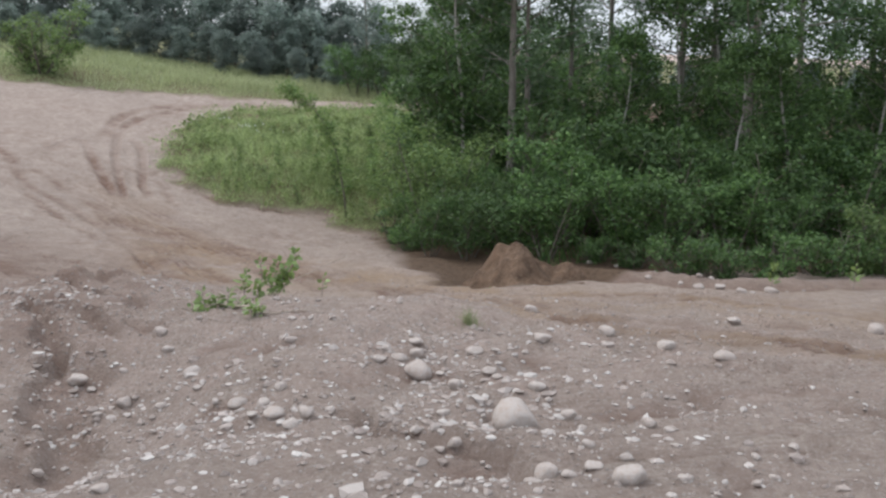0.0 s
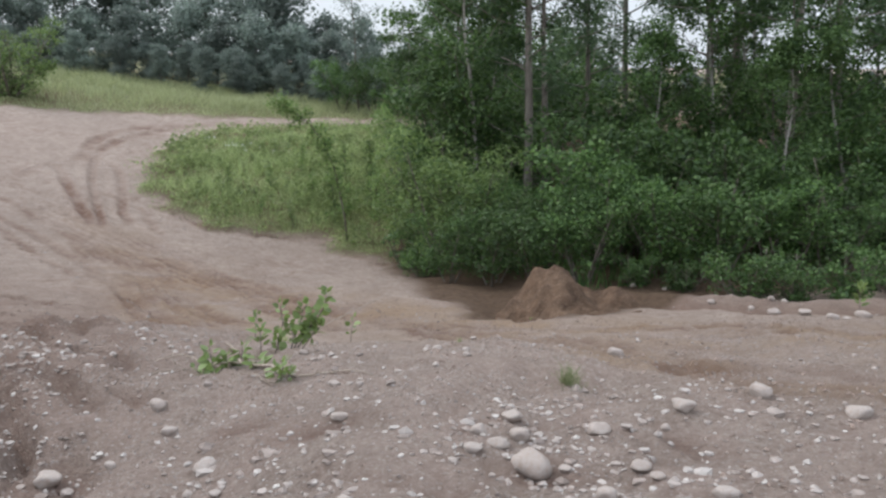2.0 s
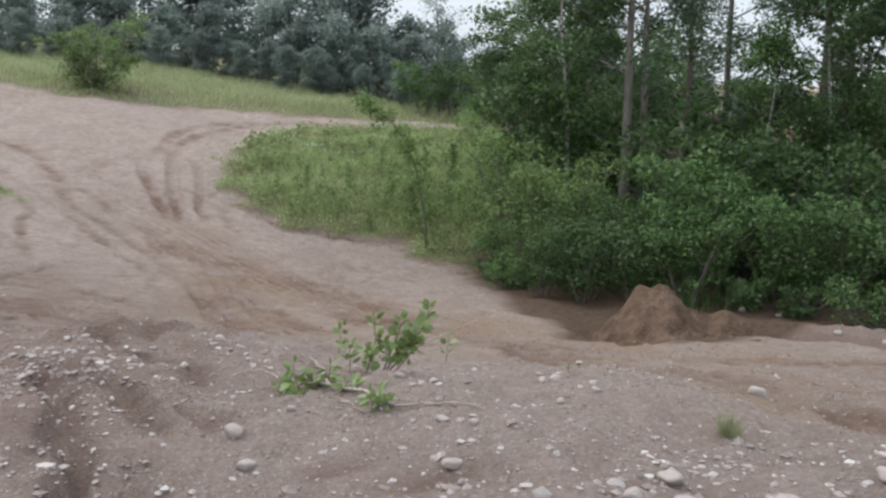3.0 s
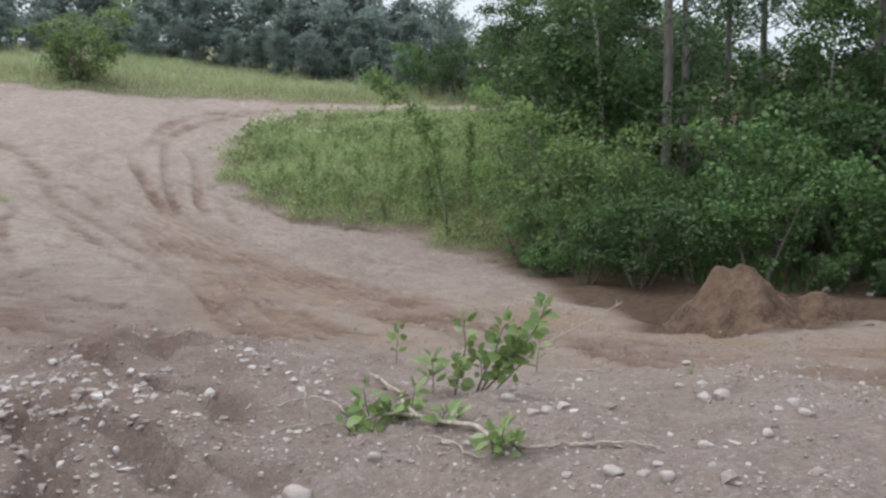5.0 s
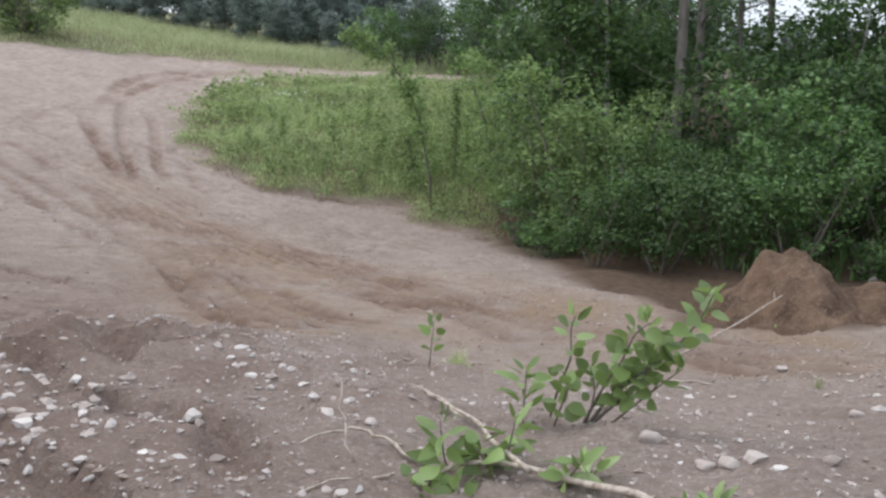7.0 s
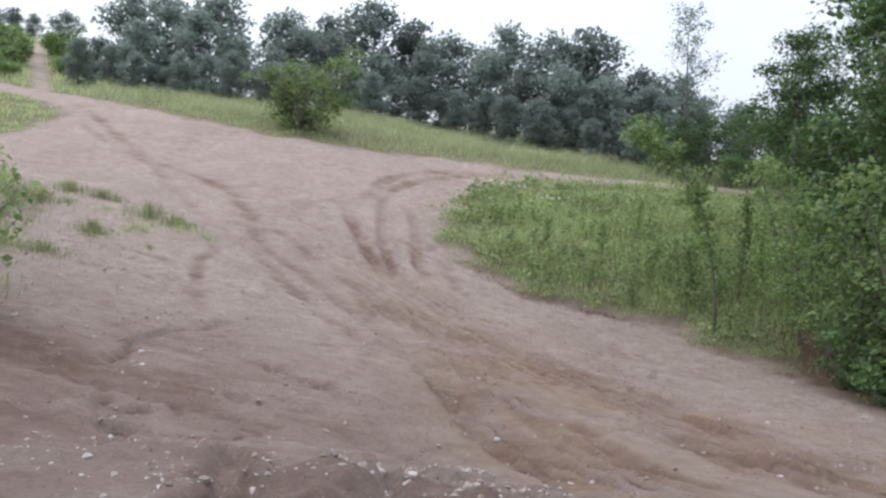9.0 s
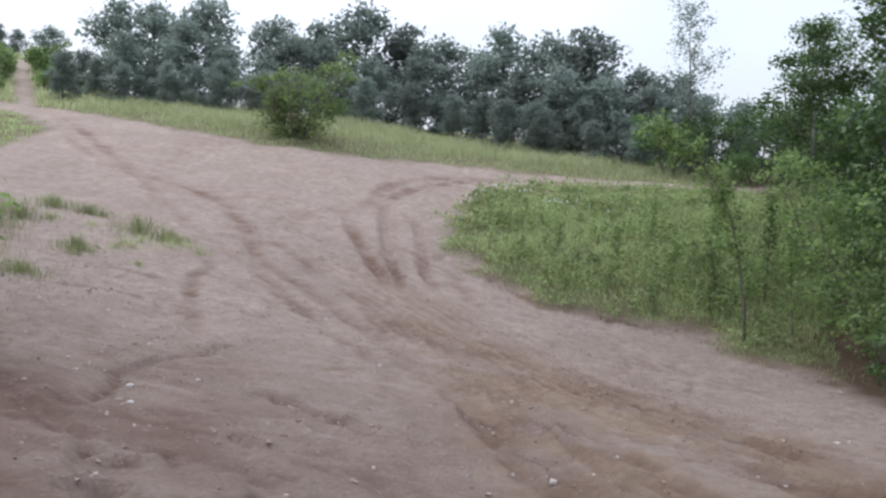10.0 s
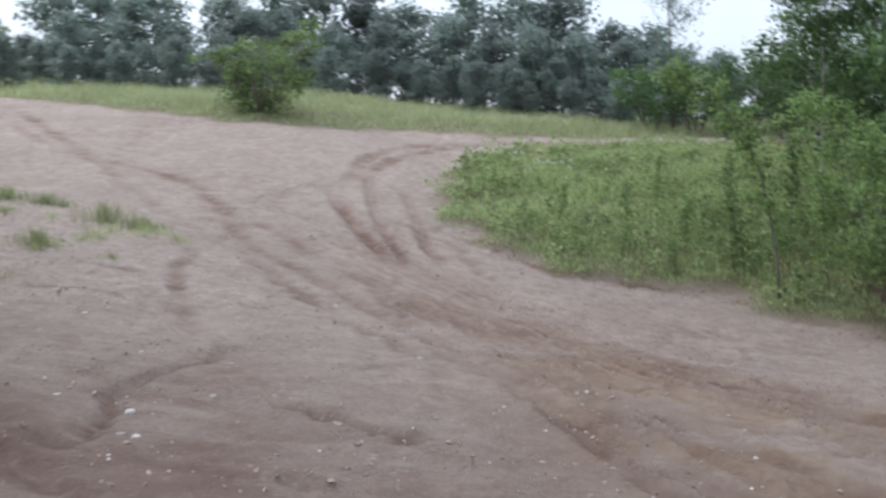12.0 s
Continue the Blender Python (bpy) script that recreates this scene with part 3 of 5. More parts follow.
GREY_BARK = bark_material("grey_bark", (0.1, 0.085, 0.07), (0.2, 0.175, 0.15))
LITTER = bark_material("dead_litter", (0.1, 0.075, 0.055), (0.24, 0.185, 0.14), 20)
CLOD = bark_material("dry_clod", (0.2, 0.148, 0.12), (0.34, 0.262, 0.222), 20)
DEAD_WOOD = bark_material("dead_wood", (0.27, 0.215, 0.17), (0.47, 0.4, 0.34), 30)

# ---- mesh tools ----


def mesh_of(name, verts, faces, mat, smooth=True):
    me = bpy.data.meshes.new(name)
    me.from_pydata([tuple(map(float, v)) for v in verts] if not isinstance(verts, np.ndarray) else verts.tolist(), [], faces if isinstance(faces, list) else faces.tolist())
    me.materials.append(mat)
    if smooth:
        me.polygons.foreach_set("use_smooth", [True] * len(me.polygons))
    me.update()
    return me


def part(name, me, parent, label=""):
    ob = new(name, me)
    ob.parent = parent
    if label:
        tagged(ob, label)
    return ob


def tube(points, radii, sides=6):
    """Vertices and faces of a tapered, bent pipe with closed ends."""
    pts = np.array(points, float)
    verts, faces = [], []
    for k, p in enumerate(pts):
        d = pts[min(k + 1, len(pts) - 1)] - pts[max(k - 1, 0)]
        d = d / (np.linalg.norm(d) + 1e-9)
        side = np.cross(d, (0.3, 0.1, 0.95) if abs(d[2]) < 0.9 else (1, 0, 0))
        side = side / np.linalg.norm(side)
        up = np.cross(d, side)
        for s in range(sides):
            a = 2 * math.pi * s / sides
            verts.append(p + radii[k] * (math.cos(a) * side + math.sin(a) * up))
    for k in range(len(pts) - 1):
        for s in range(sides):
            t = (s + 1) % sides
            faces.append((k * sides + s, k * sides + t, (k + 1) * sides + t, (k + 1) * sides + s))
    faces.append(tuple(range(sides))[::-1])
    faces.append(tuple((len(pts) - 1) * sides + s for s in range(sides)))
    return verts, faces


def joined(pieces):
    verts, faces = [], []
    for v, f in pieces:
        base = len(verts)
        verts += list(v)
        faces += [tuple(i + base for i in q) for q in f]
    return verts, faces


def leaf_cloud(rng, centres, spread, size, droop=0.2, slim=0.62, facing=None):
    """Many small pointed leaves, one near each centre; a leaf is a folded diamond of four corners. facing: which way the blades tend to turn."""
    n = len(centres)
    c = centres + rng.normal(0, 1, (n, 3)) * spread
    a = rng.uniform(0, 2 * math.pi, n)
    tilt = rng.normal(-droop, 0.5, n)
    axis = np.stack([np.cos(a) * np.cos(tilt), np.sin(a) * np.cos(tilt), np.sin(tilt)], 1)
    rnd = rng.normal(0, 1, (n, 3)) + (0, 0, 0.8)
    if facing is not None:
        rnd = np.cross(facing + rng.normal(0, 0.45, (n, 3)) + (0, 0, 0.3), axis)
    side = np.cross(axis, rnd) if facing is None else rnd
    side /= np.linalg.norm(side, axis=1)[:, None] + 1e-9
    nor = np.cross(side, axis)
    s = size * rng.uniform(0.7, 1.25, n)[:, None]
    v = np.stack([c - axis * s * 0.5, c + side * s * slim * 0.5 + nor * s * 0.1 - axis * s * 0.05, c + axis * s * 0.5, c - side * s * slim * 0.5 + nor * s * 0.1 - axis * s * 0.05], 1)
    f = np.arange(4 * n).reshape(n, 4)
    return v.reshape(-1, 3), f


def blades(rng, x, y, z, tall, wide, lean=0.35):
    """Bent grass blades of five corners each."""
    n = len(x)
    a = rng.uniform(0, 2 * math.pi, n)
    h = tall * rng.uniform(0.5, 1.25, n)
    w = wide * rng.uniform(0.7, 1.3, n)
    l = rng.normal(0, lean, n) * h
    b = rng.uniform(0, 2 * math.pi, n)
    root = np.stack([x, y, z - 0.02], 1)
    side = np.stack([np.cos(a), np.sin(a), 0 * a], 1) * w[:, None] / 2
    bend = np.stack([np.cos(b) * l, np.sin(b) * l, 0 * b], 1)
    mid = root + bend * 0.35 + np.stack([0 * h, 0 * h, h * 0.6], 1)
    tip = root + bend + np.stack([0 * h, 0 * h, h], 1)
    v = np.stack([root - side, root + side, mid + side * 0.7, mid - side * 0.7, tip], 1).reshape(-1, 3)
    k = 5 * np.arange(n)
    quads = np.stack([k, k + 1, k + 2, k + 3], 1).tolist()
    tris = np.stack([k + 3, k + 2, k + 4], 1).tolist()
    return v, quads + tris


def scatter(rng, count, box, keep):
    """Random places in a box where keep(x, y) is larger than a random number."""
    x0, y0, x1, y1 = box
    x, y = rng.uniform(x0, x1, count), rng.uniform(y0, y1, count)
    ok = keep(x, y) > rng.uniform(0, 1, count)
    return x[ok], y[ok]


# ---- the ground ----


def lines(edges):
    out = []
    for a, b, step in edges:
        out += list(np.arange(a, b, step))
    return np.array(out)


gx = lines([(-400, -120, 40), (-120, -50, 10), (-50, -26, 0.5), (-26, -14, 0.25), (-14, -2.5, 0.055), (-2.5, 5, 0.075), (5, 12, 0.2), (12, 40, 1.2), (40, 120, 10), (120, 401, 40)])
gy = lines([(-200, -40, 40), (-40, -4, 4), (-4, 3, 0.4), (3, 9, 0.075), (9, 24, 0.06), (24, 30, 0.075), (30, 40, 0.14), (40, 50, 0.4), (50, 64, 0.5), (64, 90, 2.0), (90, 160, 10), (160, 601, 40)])
mx, my = np.meshgrid(gx, gy)
gz, g_damp_shade, g_green, g_stony = surface(mx.ravel(), my.ravel())
rows_n, cols_n = mx.shape
cell = np.arange(rows_n * cols_n).reshape(rows_n, cols_n)
g_faces = np.stack([cell[:-1, :-1], cell[:-1, 1:], cell[1:, 1:], cell[1:, :-1]], -1).reshape(-1, 4)
ground_mesh = bpy.data.meshes.new("ground")
ground_mesh.vertices.add(len(gz))
ground_mesh.vertices.foreach_set("co", np.stack([mx.ravel(), my.ravel(), gz], 1).ravel())
ground_mesh.loops.add(g_faces.size)
ground_mesh.loops.foreach_set("vertex_index", g_faces.ravel())
ground_mesh.polygons.add(len(g_faces))
ground_mesh.polygons.foreach_set("loop_start", np.arange(0, g_faces.size, 4))
ground_mesh.polygons.foreach_set("use_smooth", [True] * len(g_faces))
g_ochre = ochre_on(mx.ravel(), my.ravel())
fx_, fy_ = mx.ravel(), my.ravel()
g_thatch = np.maximum(np.maximum(cover(fx_, fy_, MEADOW, 0.5), cover(fx_, fy_, VERGE, 0.5)), cover(fx_, fy_, ISLAND, 0.3) * np.clip((-1.6 - fx_) / 0.8, 0, 1)) * np.clip(0.75 + 0.4 * ripple(fx_, fy_, 0.7, 59), 0, 1)
for key, values in (("thatch", g_thatch), ("damp_shade", g_damp_shade), ("ochre", g_ochre), ("green", g_green), ("stony", g_stony)):
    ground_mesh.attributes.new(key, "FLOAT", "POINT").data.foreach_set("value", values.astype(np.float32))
ground_mesh.materials.append(SAND)
ground_mesh.update(calc_edges=True)
ground_mesh.validate()
tagged(new("ground", ground_mesh), "pinkish-grey sandy ground with tyre tracks and washed gullies", "ground", kind="structure")

# ---- trees and shrubs ----


def limb_line(rng, start, heading, length, steps=5, wander=0.18, lift=0.12):
    p, d, out = np.array(start, float), np.array(heading, float), []
    d /= np.linalg.norm(d)
    for k in range(steps + 1):
        out.append(p.copy())
        d = d + rng.normal(0, wander, 3) + (0, 0, lift)
        d /= np.linalg.norm(d)
        p = p + d * length / steps
    return out


def broadleaf(name, seed, tall, girth, crown_low, crown_wide, leaves, leaf_size, bark, foliage, limbs=16, stems=1, spread=0.26, label="", category="tree", uneven=0.9, puff=0.0, puffs=40):
    """A tree or shrub: one or more tapered stems, limbs, and a crown of small leaves round the twigs."""
    rng = np.random.default_rng(seed)
    root = new(name)
    tagged(root, label, category)
    twigs = []
    for s in range(stems):
        a = 2 * math.pi * (s + rng.uniform(0, 0.6)) / stems
        out = 0.0 if stems == 1 else 0.55
        h = tall * (1 if s == 0 else rng.uniform(0.65, 0.95))
        trunk = limb_line(rng, (0.12 * math.cos(a) * (stems > 1), 0.12 * math.sin(a) * (stems > 1), -0.15), (out * math.cos(a), out * math.sin(a), 1.0), h, 9, 0.05, 0.06)
        v, f = tube(trunk, [girth * (1 - 0.92 * k / 9) + 0.006 for k in range(10)], 8)
        part("trunk" if stems == 1 else "stem", mesh_of("trunk", v, f, bark), root)
        pieces = []
        for k in range(limbs):
            q = crown_low + (1 - crown_low) * (k + rng.uniform(0, 1)) / limbs
            i = min(int(q * 9), 8)
            base = trunk[i] + (trunk[i + 1] - trunk[i]) * (q * 9 - i)
            b = k * 2.4 + rng.uniform(0, 0.9)
            shape = math.sin(math.pi * min(1, max(0.06, 0.18 + 0.8 * (q - crown_low) / (1 - crown_low)))) ** 0.8
            reach = crown_wide * shape * rng.uniform(0.7, 1.2)
            line = limb_line(rng, base, (math.cos(b), math.sin(b), rng.uniform(0.1, 0.8)), reach, 5, 0.16, 0.1)
            r0 = girth * 0.35 * (1 - 0.6 * q)
            pieces.append(tube(line, [r0 * (1 - 0.85 * j / 5) + 0.003 for j in range(6)], 3))
            twigs += [line[j] + (line[j + 1] - line[j]) * u for j in range(1, 5) for u in (0.0, 0.5)] + [line[-1]] * 2
        v, f = joined(pieces)
        part("branchwork", mesh_of("branchwork", v, f, GREY_BARK), root)
    twigs = np.array(twigs)
    if puff:
        # leaves gathered in rounded bunches round the twigs
        hub = twigs[rng.choice(len(twigs), puffs)]
        reach = puff * rng.uniform(0.6, 1.25, puffs)
        pick = rng.choice(puffs, leaves, p=reach**2 / (reach**2).sum())
        way = rng.normal(0, 1, (leaves, 3))
        way /= np.linalg.norm(way, axis=1)[:, None]
        way[:, 2] = np.where(rng.uniform(0, 1, leaves) < 0.5, np.abs(way[:, 2]), way[:, 2])
        spots = hub[pick] + way * (reach[pick] * rng.uniform(0.3, 1.08 + 0.25 * (puff > 0.8), leaves) ** 0.7)[:, None] * (1, 1, 0.8)
        spots[:, 2] = np.maximum(spots[:, 2], 0.04)
        v, f = leaf_cloud(rng, spots, 0.05 * puff, leaf_size * rng.uniform(0.6, 1.3, (leaves, 1)), facing=way)
        part("crown", mesh_of("crown", v, f, foliage, False), root)
        return root
    weight = rng.lognormal(0, uneven, len(twigs))
    pick = rng.choice(len(twigs), leaves, p=weight / weight.sum())
    clump = rng.normal(0, spread, (len(twigs), 3))[pick]
    v, f = leaf_cloud(rng, twigs[pick] + clump * 0.8, spread * 0.6, leaf_size * rng.uniform(0.6, 1.3, (leaves, 1)))
    part("crown", mesh_of("crown", v, f, foliage, False), root)
    return root


def pine(name, seed, tall, girth, bare, label):
    """A pine: straight trunk, dead stubs below, limbs with tufts of needles above."""
    rng = np.random.default_rng(seed)
    root = tagged(new(name), label, "tree")
    trunk = limb_line(rng, (0, 0, -0.2), (0.02, 0.02, 1), tall, 10, 0.02, 0.05)
    v, f = tube(trunk, [girth * (1 - 0.85 * k / 10) for k in range(11)], 10)
    part("trunk", mesh_of("trunk", v, f, PINE_BARK), root)
    pieces, tufts = [], []
    for k in range(34):
        q = 0.12 + 0.87 * (k + rng.uniform(0, 1)) / 34
        i = min(int(q * 10), 9)
        base = trunk[i] + (trunk[i + 1] - trunk[i]) * (q * 10 - i)
        b = k * 2.4 + rng.uniform(0, 1)
        dead = q < bare
        reach = rng.uniform(0.5, 1.1) if dead else tall * 0.22 * (1.15 - q) * rng.uniform(0.8, 1.3) + 0.5
        line = limb_line(rng, base, (math.cos(b), math.sin(b), 0.15 if dead else 0.35), reach, 5, 0.12, 0.02)
        pieces.append(tube(line, [girth * (0.1 if dead else 0.2) * (1 - 0.8 * j / 5) + 0.004 for j in range(6)], 5))
        if not dead:
            for j in range(2, 6):
                tufts += [line[j] + rng.normal(0, 0.18, 3) for _ in range(5)]
    v, f = joined(pieces)
    part("branchwork", mesh_of("branchwork", v, f, PINE_BARK), root)
    tufts = np.array(tufts)
    v, f = leaf_cloud(rng, tufts[rng.integers(0, len(tufts), 6500)], 0.16, 0.22, -0.3, 0.2)
    part("crown", mesh_of("crown", v, f, NEEDLE, False), root)
    return root


def planted(x, y, turn=0.0, size=1.0, squeeze=1.0):
    return Matrix.Translation((x, y, height(x, y) - 0.03)) @ Matrix.Rotation(turn, 4, "Z") @ Matrix.Diagonal((size * squeeze, size * squeeze, size, 1))


def grove(kinds, places, group, seed):
    """Sets things at their places (x, y, size); the first of a kind is the built one, the rest are copies."""
    rng = np.random.default_rng(seed)
    used = set()
    for k, (x, y, size) in enumerate(places):
        ob = kinds[k % len(kinds)]
        m = planted(x, y, rng.uniform(0, 6.28), size * rng.uniform(0.92, 1.1))
        if ob in used:
            ob = copy_thing(ob, m @ Matrix.Diagonal([1 / s for s in ob.scale] + [1]))
        else:
            ob.matrix_basis = m
            used.add(ob)
        ob["group"] = group


# dense bushes along the edge of the wood: pale ones towards the grass, darker ones further on
pale_shrubs = [broadleaf("shrub", 150 + k, 3.1, 0.03, 0.05, 1.2, 4800, 0.1, GREY_BARK, LEAF_LIGHT, 10, 4, 0.19,
                         "light green leafy shrub where the wood meets the grass", "shrub", puff=0.42, puffs=64) for k in range(2)]
grove(pale_shrubs, [(-0.9, 27.5, 0.85), (-0.8, 25.8, 1.0), (-0.1, 24.3, 1.15), (0.3, 23.6, 0.8), (-0.9, 30.2, 1.0), (0.1, 25.6, 1.1), (-1.2, 33.0, 0.9)], "pale shrubs by the grass", 10)
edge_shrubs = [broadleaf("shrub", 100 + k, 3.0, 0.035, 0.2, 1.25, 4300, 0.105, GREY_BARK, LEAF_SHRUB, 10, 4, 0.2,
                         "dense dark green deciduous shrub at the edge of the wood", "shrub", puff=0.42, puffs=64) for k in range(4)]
edge_places = [(1.1, 23.4, 0.75), (-0.3, 22.3, 0.62), (0.6, 21.5, 0.66), (1.5, 21.0, 0.72), (2.4, 20.7, 0.7), (3.1, 22.2, 1.0), (4.2, 21.2, 0.8), (5.1, 20.6, 0.9), (6.6, 20.6, 0.75), (3.6, 23.0, 0.9), (7.4, 20.4, 0.65),
               (8.0, 21.0, 0.9), (9.6, 21.5, 0.95), (11.4, 21.9, 1.0), (13.4, 22.4, 1.1), (0.6, 27.4, 1.3), (3.3, 24.4, 1.15), (4.4, 23.4, 1.2), (6.2, 23.0, 1.15), (8.4, 23.8, 1.2), (10.6, 24.6, 1.3),
               (0.8, 29.2, 1.5), (3.4, 27.2, 1.5), (5.8, 26.4, 1.5), (9.4, 27.0, 1.5), (13.2, 26.2, 1.5), (16.2, 24.0, 1.3), (2.2, 32.0, 1.5), (7.6, 29.5, 1.5), (12.0, 30.5, 1.5), (3.0, 35.0, 1.5), (0.2, 38.0, 1.7), (4.6, 39.5, 1.6),
               (-3.4, 48.6, 1.0), (-1.6, 48.2, 1.25), (0.4, 47.4, 1.4), (2.6, 47.8, 1.6), (-5.0, 49.6, 0.9), (5.0, 47.0, 1.7), (-2.4, 46.4, 0.6), (-0.6, 45.2, 0.7), (1.2, 44.6, 0.9)]
grove(edge_shrubs, edge_places, "shrubs along the wood", 11)
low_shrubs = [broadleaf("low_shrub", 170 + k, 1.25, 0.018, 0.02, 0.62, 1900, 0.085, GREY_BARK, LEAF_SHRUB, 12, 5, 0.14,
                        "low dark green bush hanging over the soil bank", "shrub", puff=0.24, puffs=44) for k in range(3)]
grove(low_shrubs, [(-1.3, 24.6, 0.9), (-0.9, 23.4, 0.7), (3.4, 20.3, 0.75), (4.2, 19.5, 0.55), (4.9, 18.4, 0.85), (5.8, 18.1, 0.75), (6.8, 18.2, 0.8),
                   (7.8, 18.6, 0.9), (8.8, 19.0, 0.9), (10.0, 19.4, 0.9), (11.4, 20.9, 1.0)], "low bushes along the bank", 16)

wood_trees = [broadleaf("birch_tree", 210 + k, 8.2, 0.075, 0.26, 2.2, 6500, 0.135, BIRCH_BARK, LEAF_SHRUB, 26, 1, 0.3,
                        "slender birch tree with airy green crown in the wood", "tree", puff=0.6, puffs=60) for k in range(3)]
grove(wood_trees, [(0.6, 26.8, 0.95), (0.4, 29.2, 0.95), (-0.4, 27.9, 0.72), (4.6, 24.8, 0.7), (-1.2, 35.5, 0.65), (-0.3, 41.0, 0.7), (8.8, 29.4, 1.05), (12.0, 28.0, 1.0), (15.5, 30.0, 1.1), (10.5, 33.5, 1.1), (1.2, 34.0, 0.9), (18, 27, 1.0), (6.5, 25.2, 0.8), (8.9, 22.7, 0.7), (10.9, 23.3, 0.8), (7.0, 22.3, 0.6), (13.0, 24.0, 0.85)],
      "birches in the wood", 12)
pines = [pine("pine_tree", 300 + k, 12.5, 0.13, 0.34, "tall pine tree with bare greyish lower trunk") for k in range(3)]
grove(pines, [(1.85, 26.3, 1.0), (2.35, 26.7, 0.9), (7.8, 24.0, 1.0), (3.9, 29.0, 0.9), (6.9, 27.6, 1.0), (10.2, 26.6, 0.95), (12.6, 24.8, 1.0), (9.0, 31.5, 1.1), (14.5, 31.5, 1.1), (5.6, 32.0, 1.0), (17.5, 35, 1.1), (1.0, 38, 0.8)],
      "pines in the wood", 13)

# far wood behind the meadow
far_trees = [broadleaf("far_tree", 400 + k, 7.0, 0.13, 0.02, 2.7, 3600, 0.34, GREY_BARK, LEAF_HAZED, 16, 1, 0.6,
                       "full-crowned tree of the distant wood with haze-painted green leaves", "tree", 0.3, 0.95, 110) for k in range(4)]
far_places = []
far_rng = np.random.default_rng(14)


def skyline(az):
    """How high the far wood stands, in degrees over the hollow, by direction."""
    return np.interp(az, [-60, -30, -10, -2, 3, 7, 11, 13, 15, 18, 23, 27, 31, 33.5, 35, 37, 40, 60], [4.5, 4.6, 5.0, 8.0, 10.2, 11.0, 11.3, 11.0, 10.2, 10.8, 11.4, 11.0, 11.6, 10.2, 11.0, 9.4, 8.2, 10.5])


for row, (back, drop) in enumerate(((-1.5, 0.4), (1.0, 0.62), (3.5, 0.84), (6.5, 1.0))):
    for k in range(32):
        az = -44 + 94 * (k + 0.37 * row) / 31
        if 38.2 < az < 41.4 and row < 2:
            continue
        if az < -3 and row < 2:
            continue
        dist = 40 + back + 7 * math.sin(radians(az) * 1.3) + (27 if az > 38.2 else 0) + far_rng.uniform(-1.0, 1.0)
        fx, fy = -5.3 - dist * math.sin(radians(az)), 12.2 + dist * math.cos(radians(az))
        rise = 0.24 + dist * math.tan(radians(skyline(az) * drop)) - float(land(fx, fy))
        far_places.append((fx, fy, max(0.3, rise / 7.6) * far_rng.uniform(0.88, 1.06)))
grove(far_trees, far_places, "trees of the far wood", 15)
bank_bushes = [broadleaf("far_bush", 420 + k, 2.0, 0.03, 0.03, 1.0, 1500, 0.2, GREY_BARK, LEAF_LIGHT, 10, 4, 0.2, "pale green bush on the bank behind the lane", "shrub", puff=0.45, puffs=26) for k in range(2)]
grove(bank_bushes, [(-5.5 - q * math.sin(radians(a)), 12.5 + q * math.cos(radians(a)), z) for a, q, z in ((41.6, 47, 0.5), (42.6, 47.5, 0.7), (43.7, 48, 0.8), (45.0, 48, 0.9), (46.5, 48, 0.9), (41.2, 52, 0.8), (42.2, 54, 0.9), (43.4, 54, 1.0), (44.8, 55, 1.1), (46.2, 54, 1.2), (38.7, 50, 0.7), (38.4, 54, 1.0), (38.6, 59, 1.1), (41.0, 59, 0.9), (42.3, 61, 1.0))], "bushes on the far bank", 17)
bush = broadleaf("willow_bush", 501, 2.9, 0.04, 0.06, 1.3, 5200, 0.11, GREY_BARK, LEAF_LIGHT, 16, 6, 0.2, puff=0.4, puffs=60, label="rounded pale green willow bush on the meadow's rim", category="shrub")
bush.matrix_basis = planted(-18.5, 42.1, 0.4, 1.2, 1.1)
tall_birch = broadleaf("tall_birch", 511, 8.6, 0.07, 0.3, 1.9, 2600, 0.13, GREY_BARK, LEAF_HAZED, 26, 1, 0.26, "thin tall birch with sparse crown of haze-painted grey-green", "tree")
tall_birch.matrix_basis = planted(-4.2, 49.0, 0.0, 0.84)
near_willow = broadleaf("willow_bush", 521, 3.9, 0.045, 0.05, 1.5, 9500, 0.075, GREY_BARK, LEAF_LIGHT, 12, 5, 0.22, "tall leafy willow bush beside the sandy track", "shrub", puff=0.4, puffs=80)
near_willow.matrix_basis = planted(-16.1, 19.5, 0.0, 1.1)
low_willow = broadleaf("willow_bush", 523, 1.5, 0.02, 0.03, 0.75, 4200, 0.075, GREY_BARK, LEAF_LIGHT, 16, 8, 0.13, "low bright green willow bush beside the sandy track", "shrub")
low_willow.matrix_basis = planted(-11.4, 16.75, 0.0, 1.25)


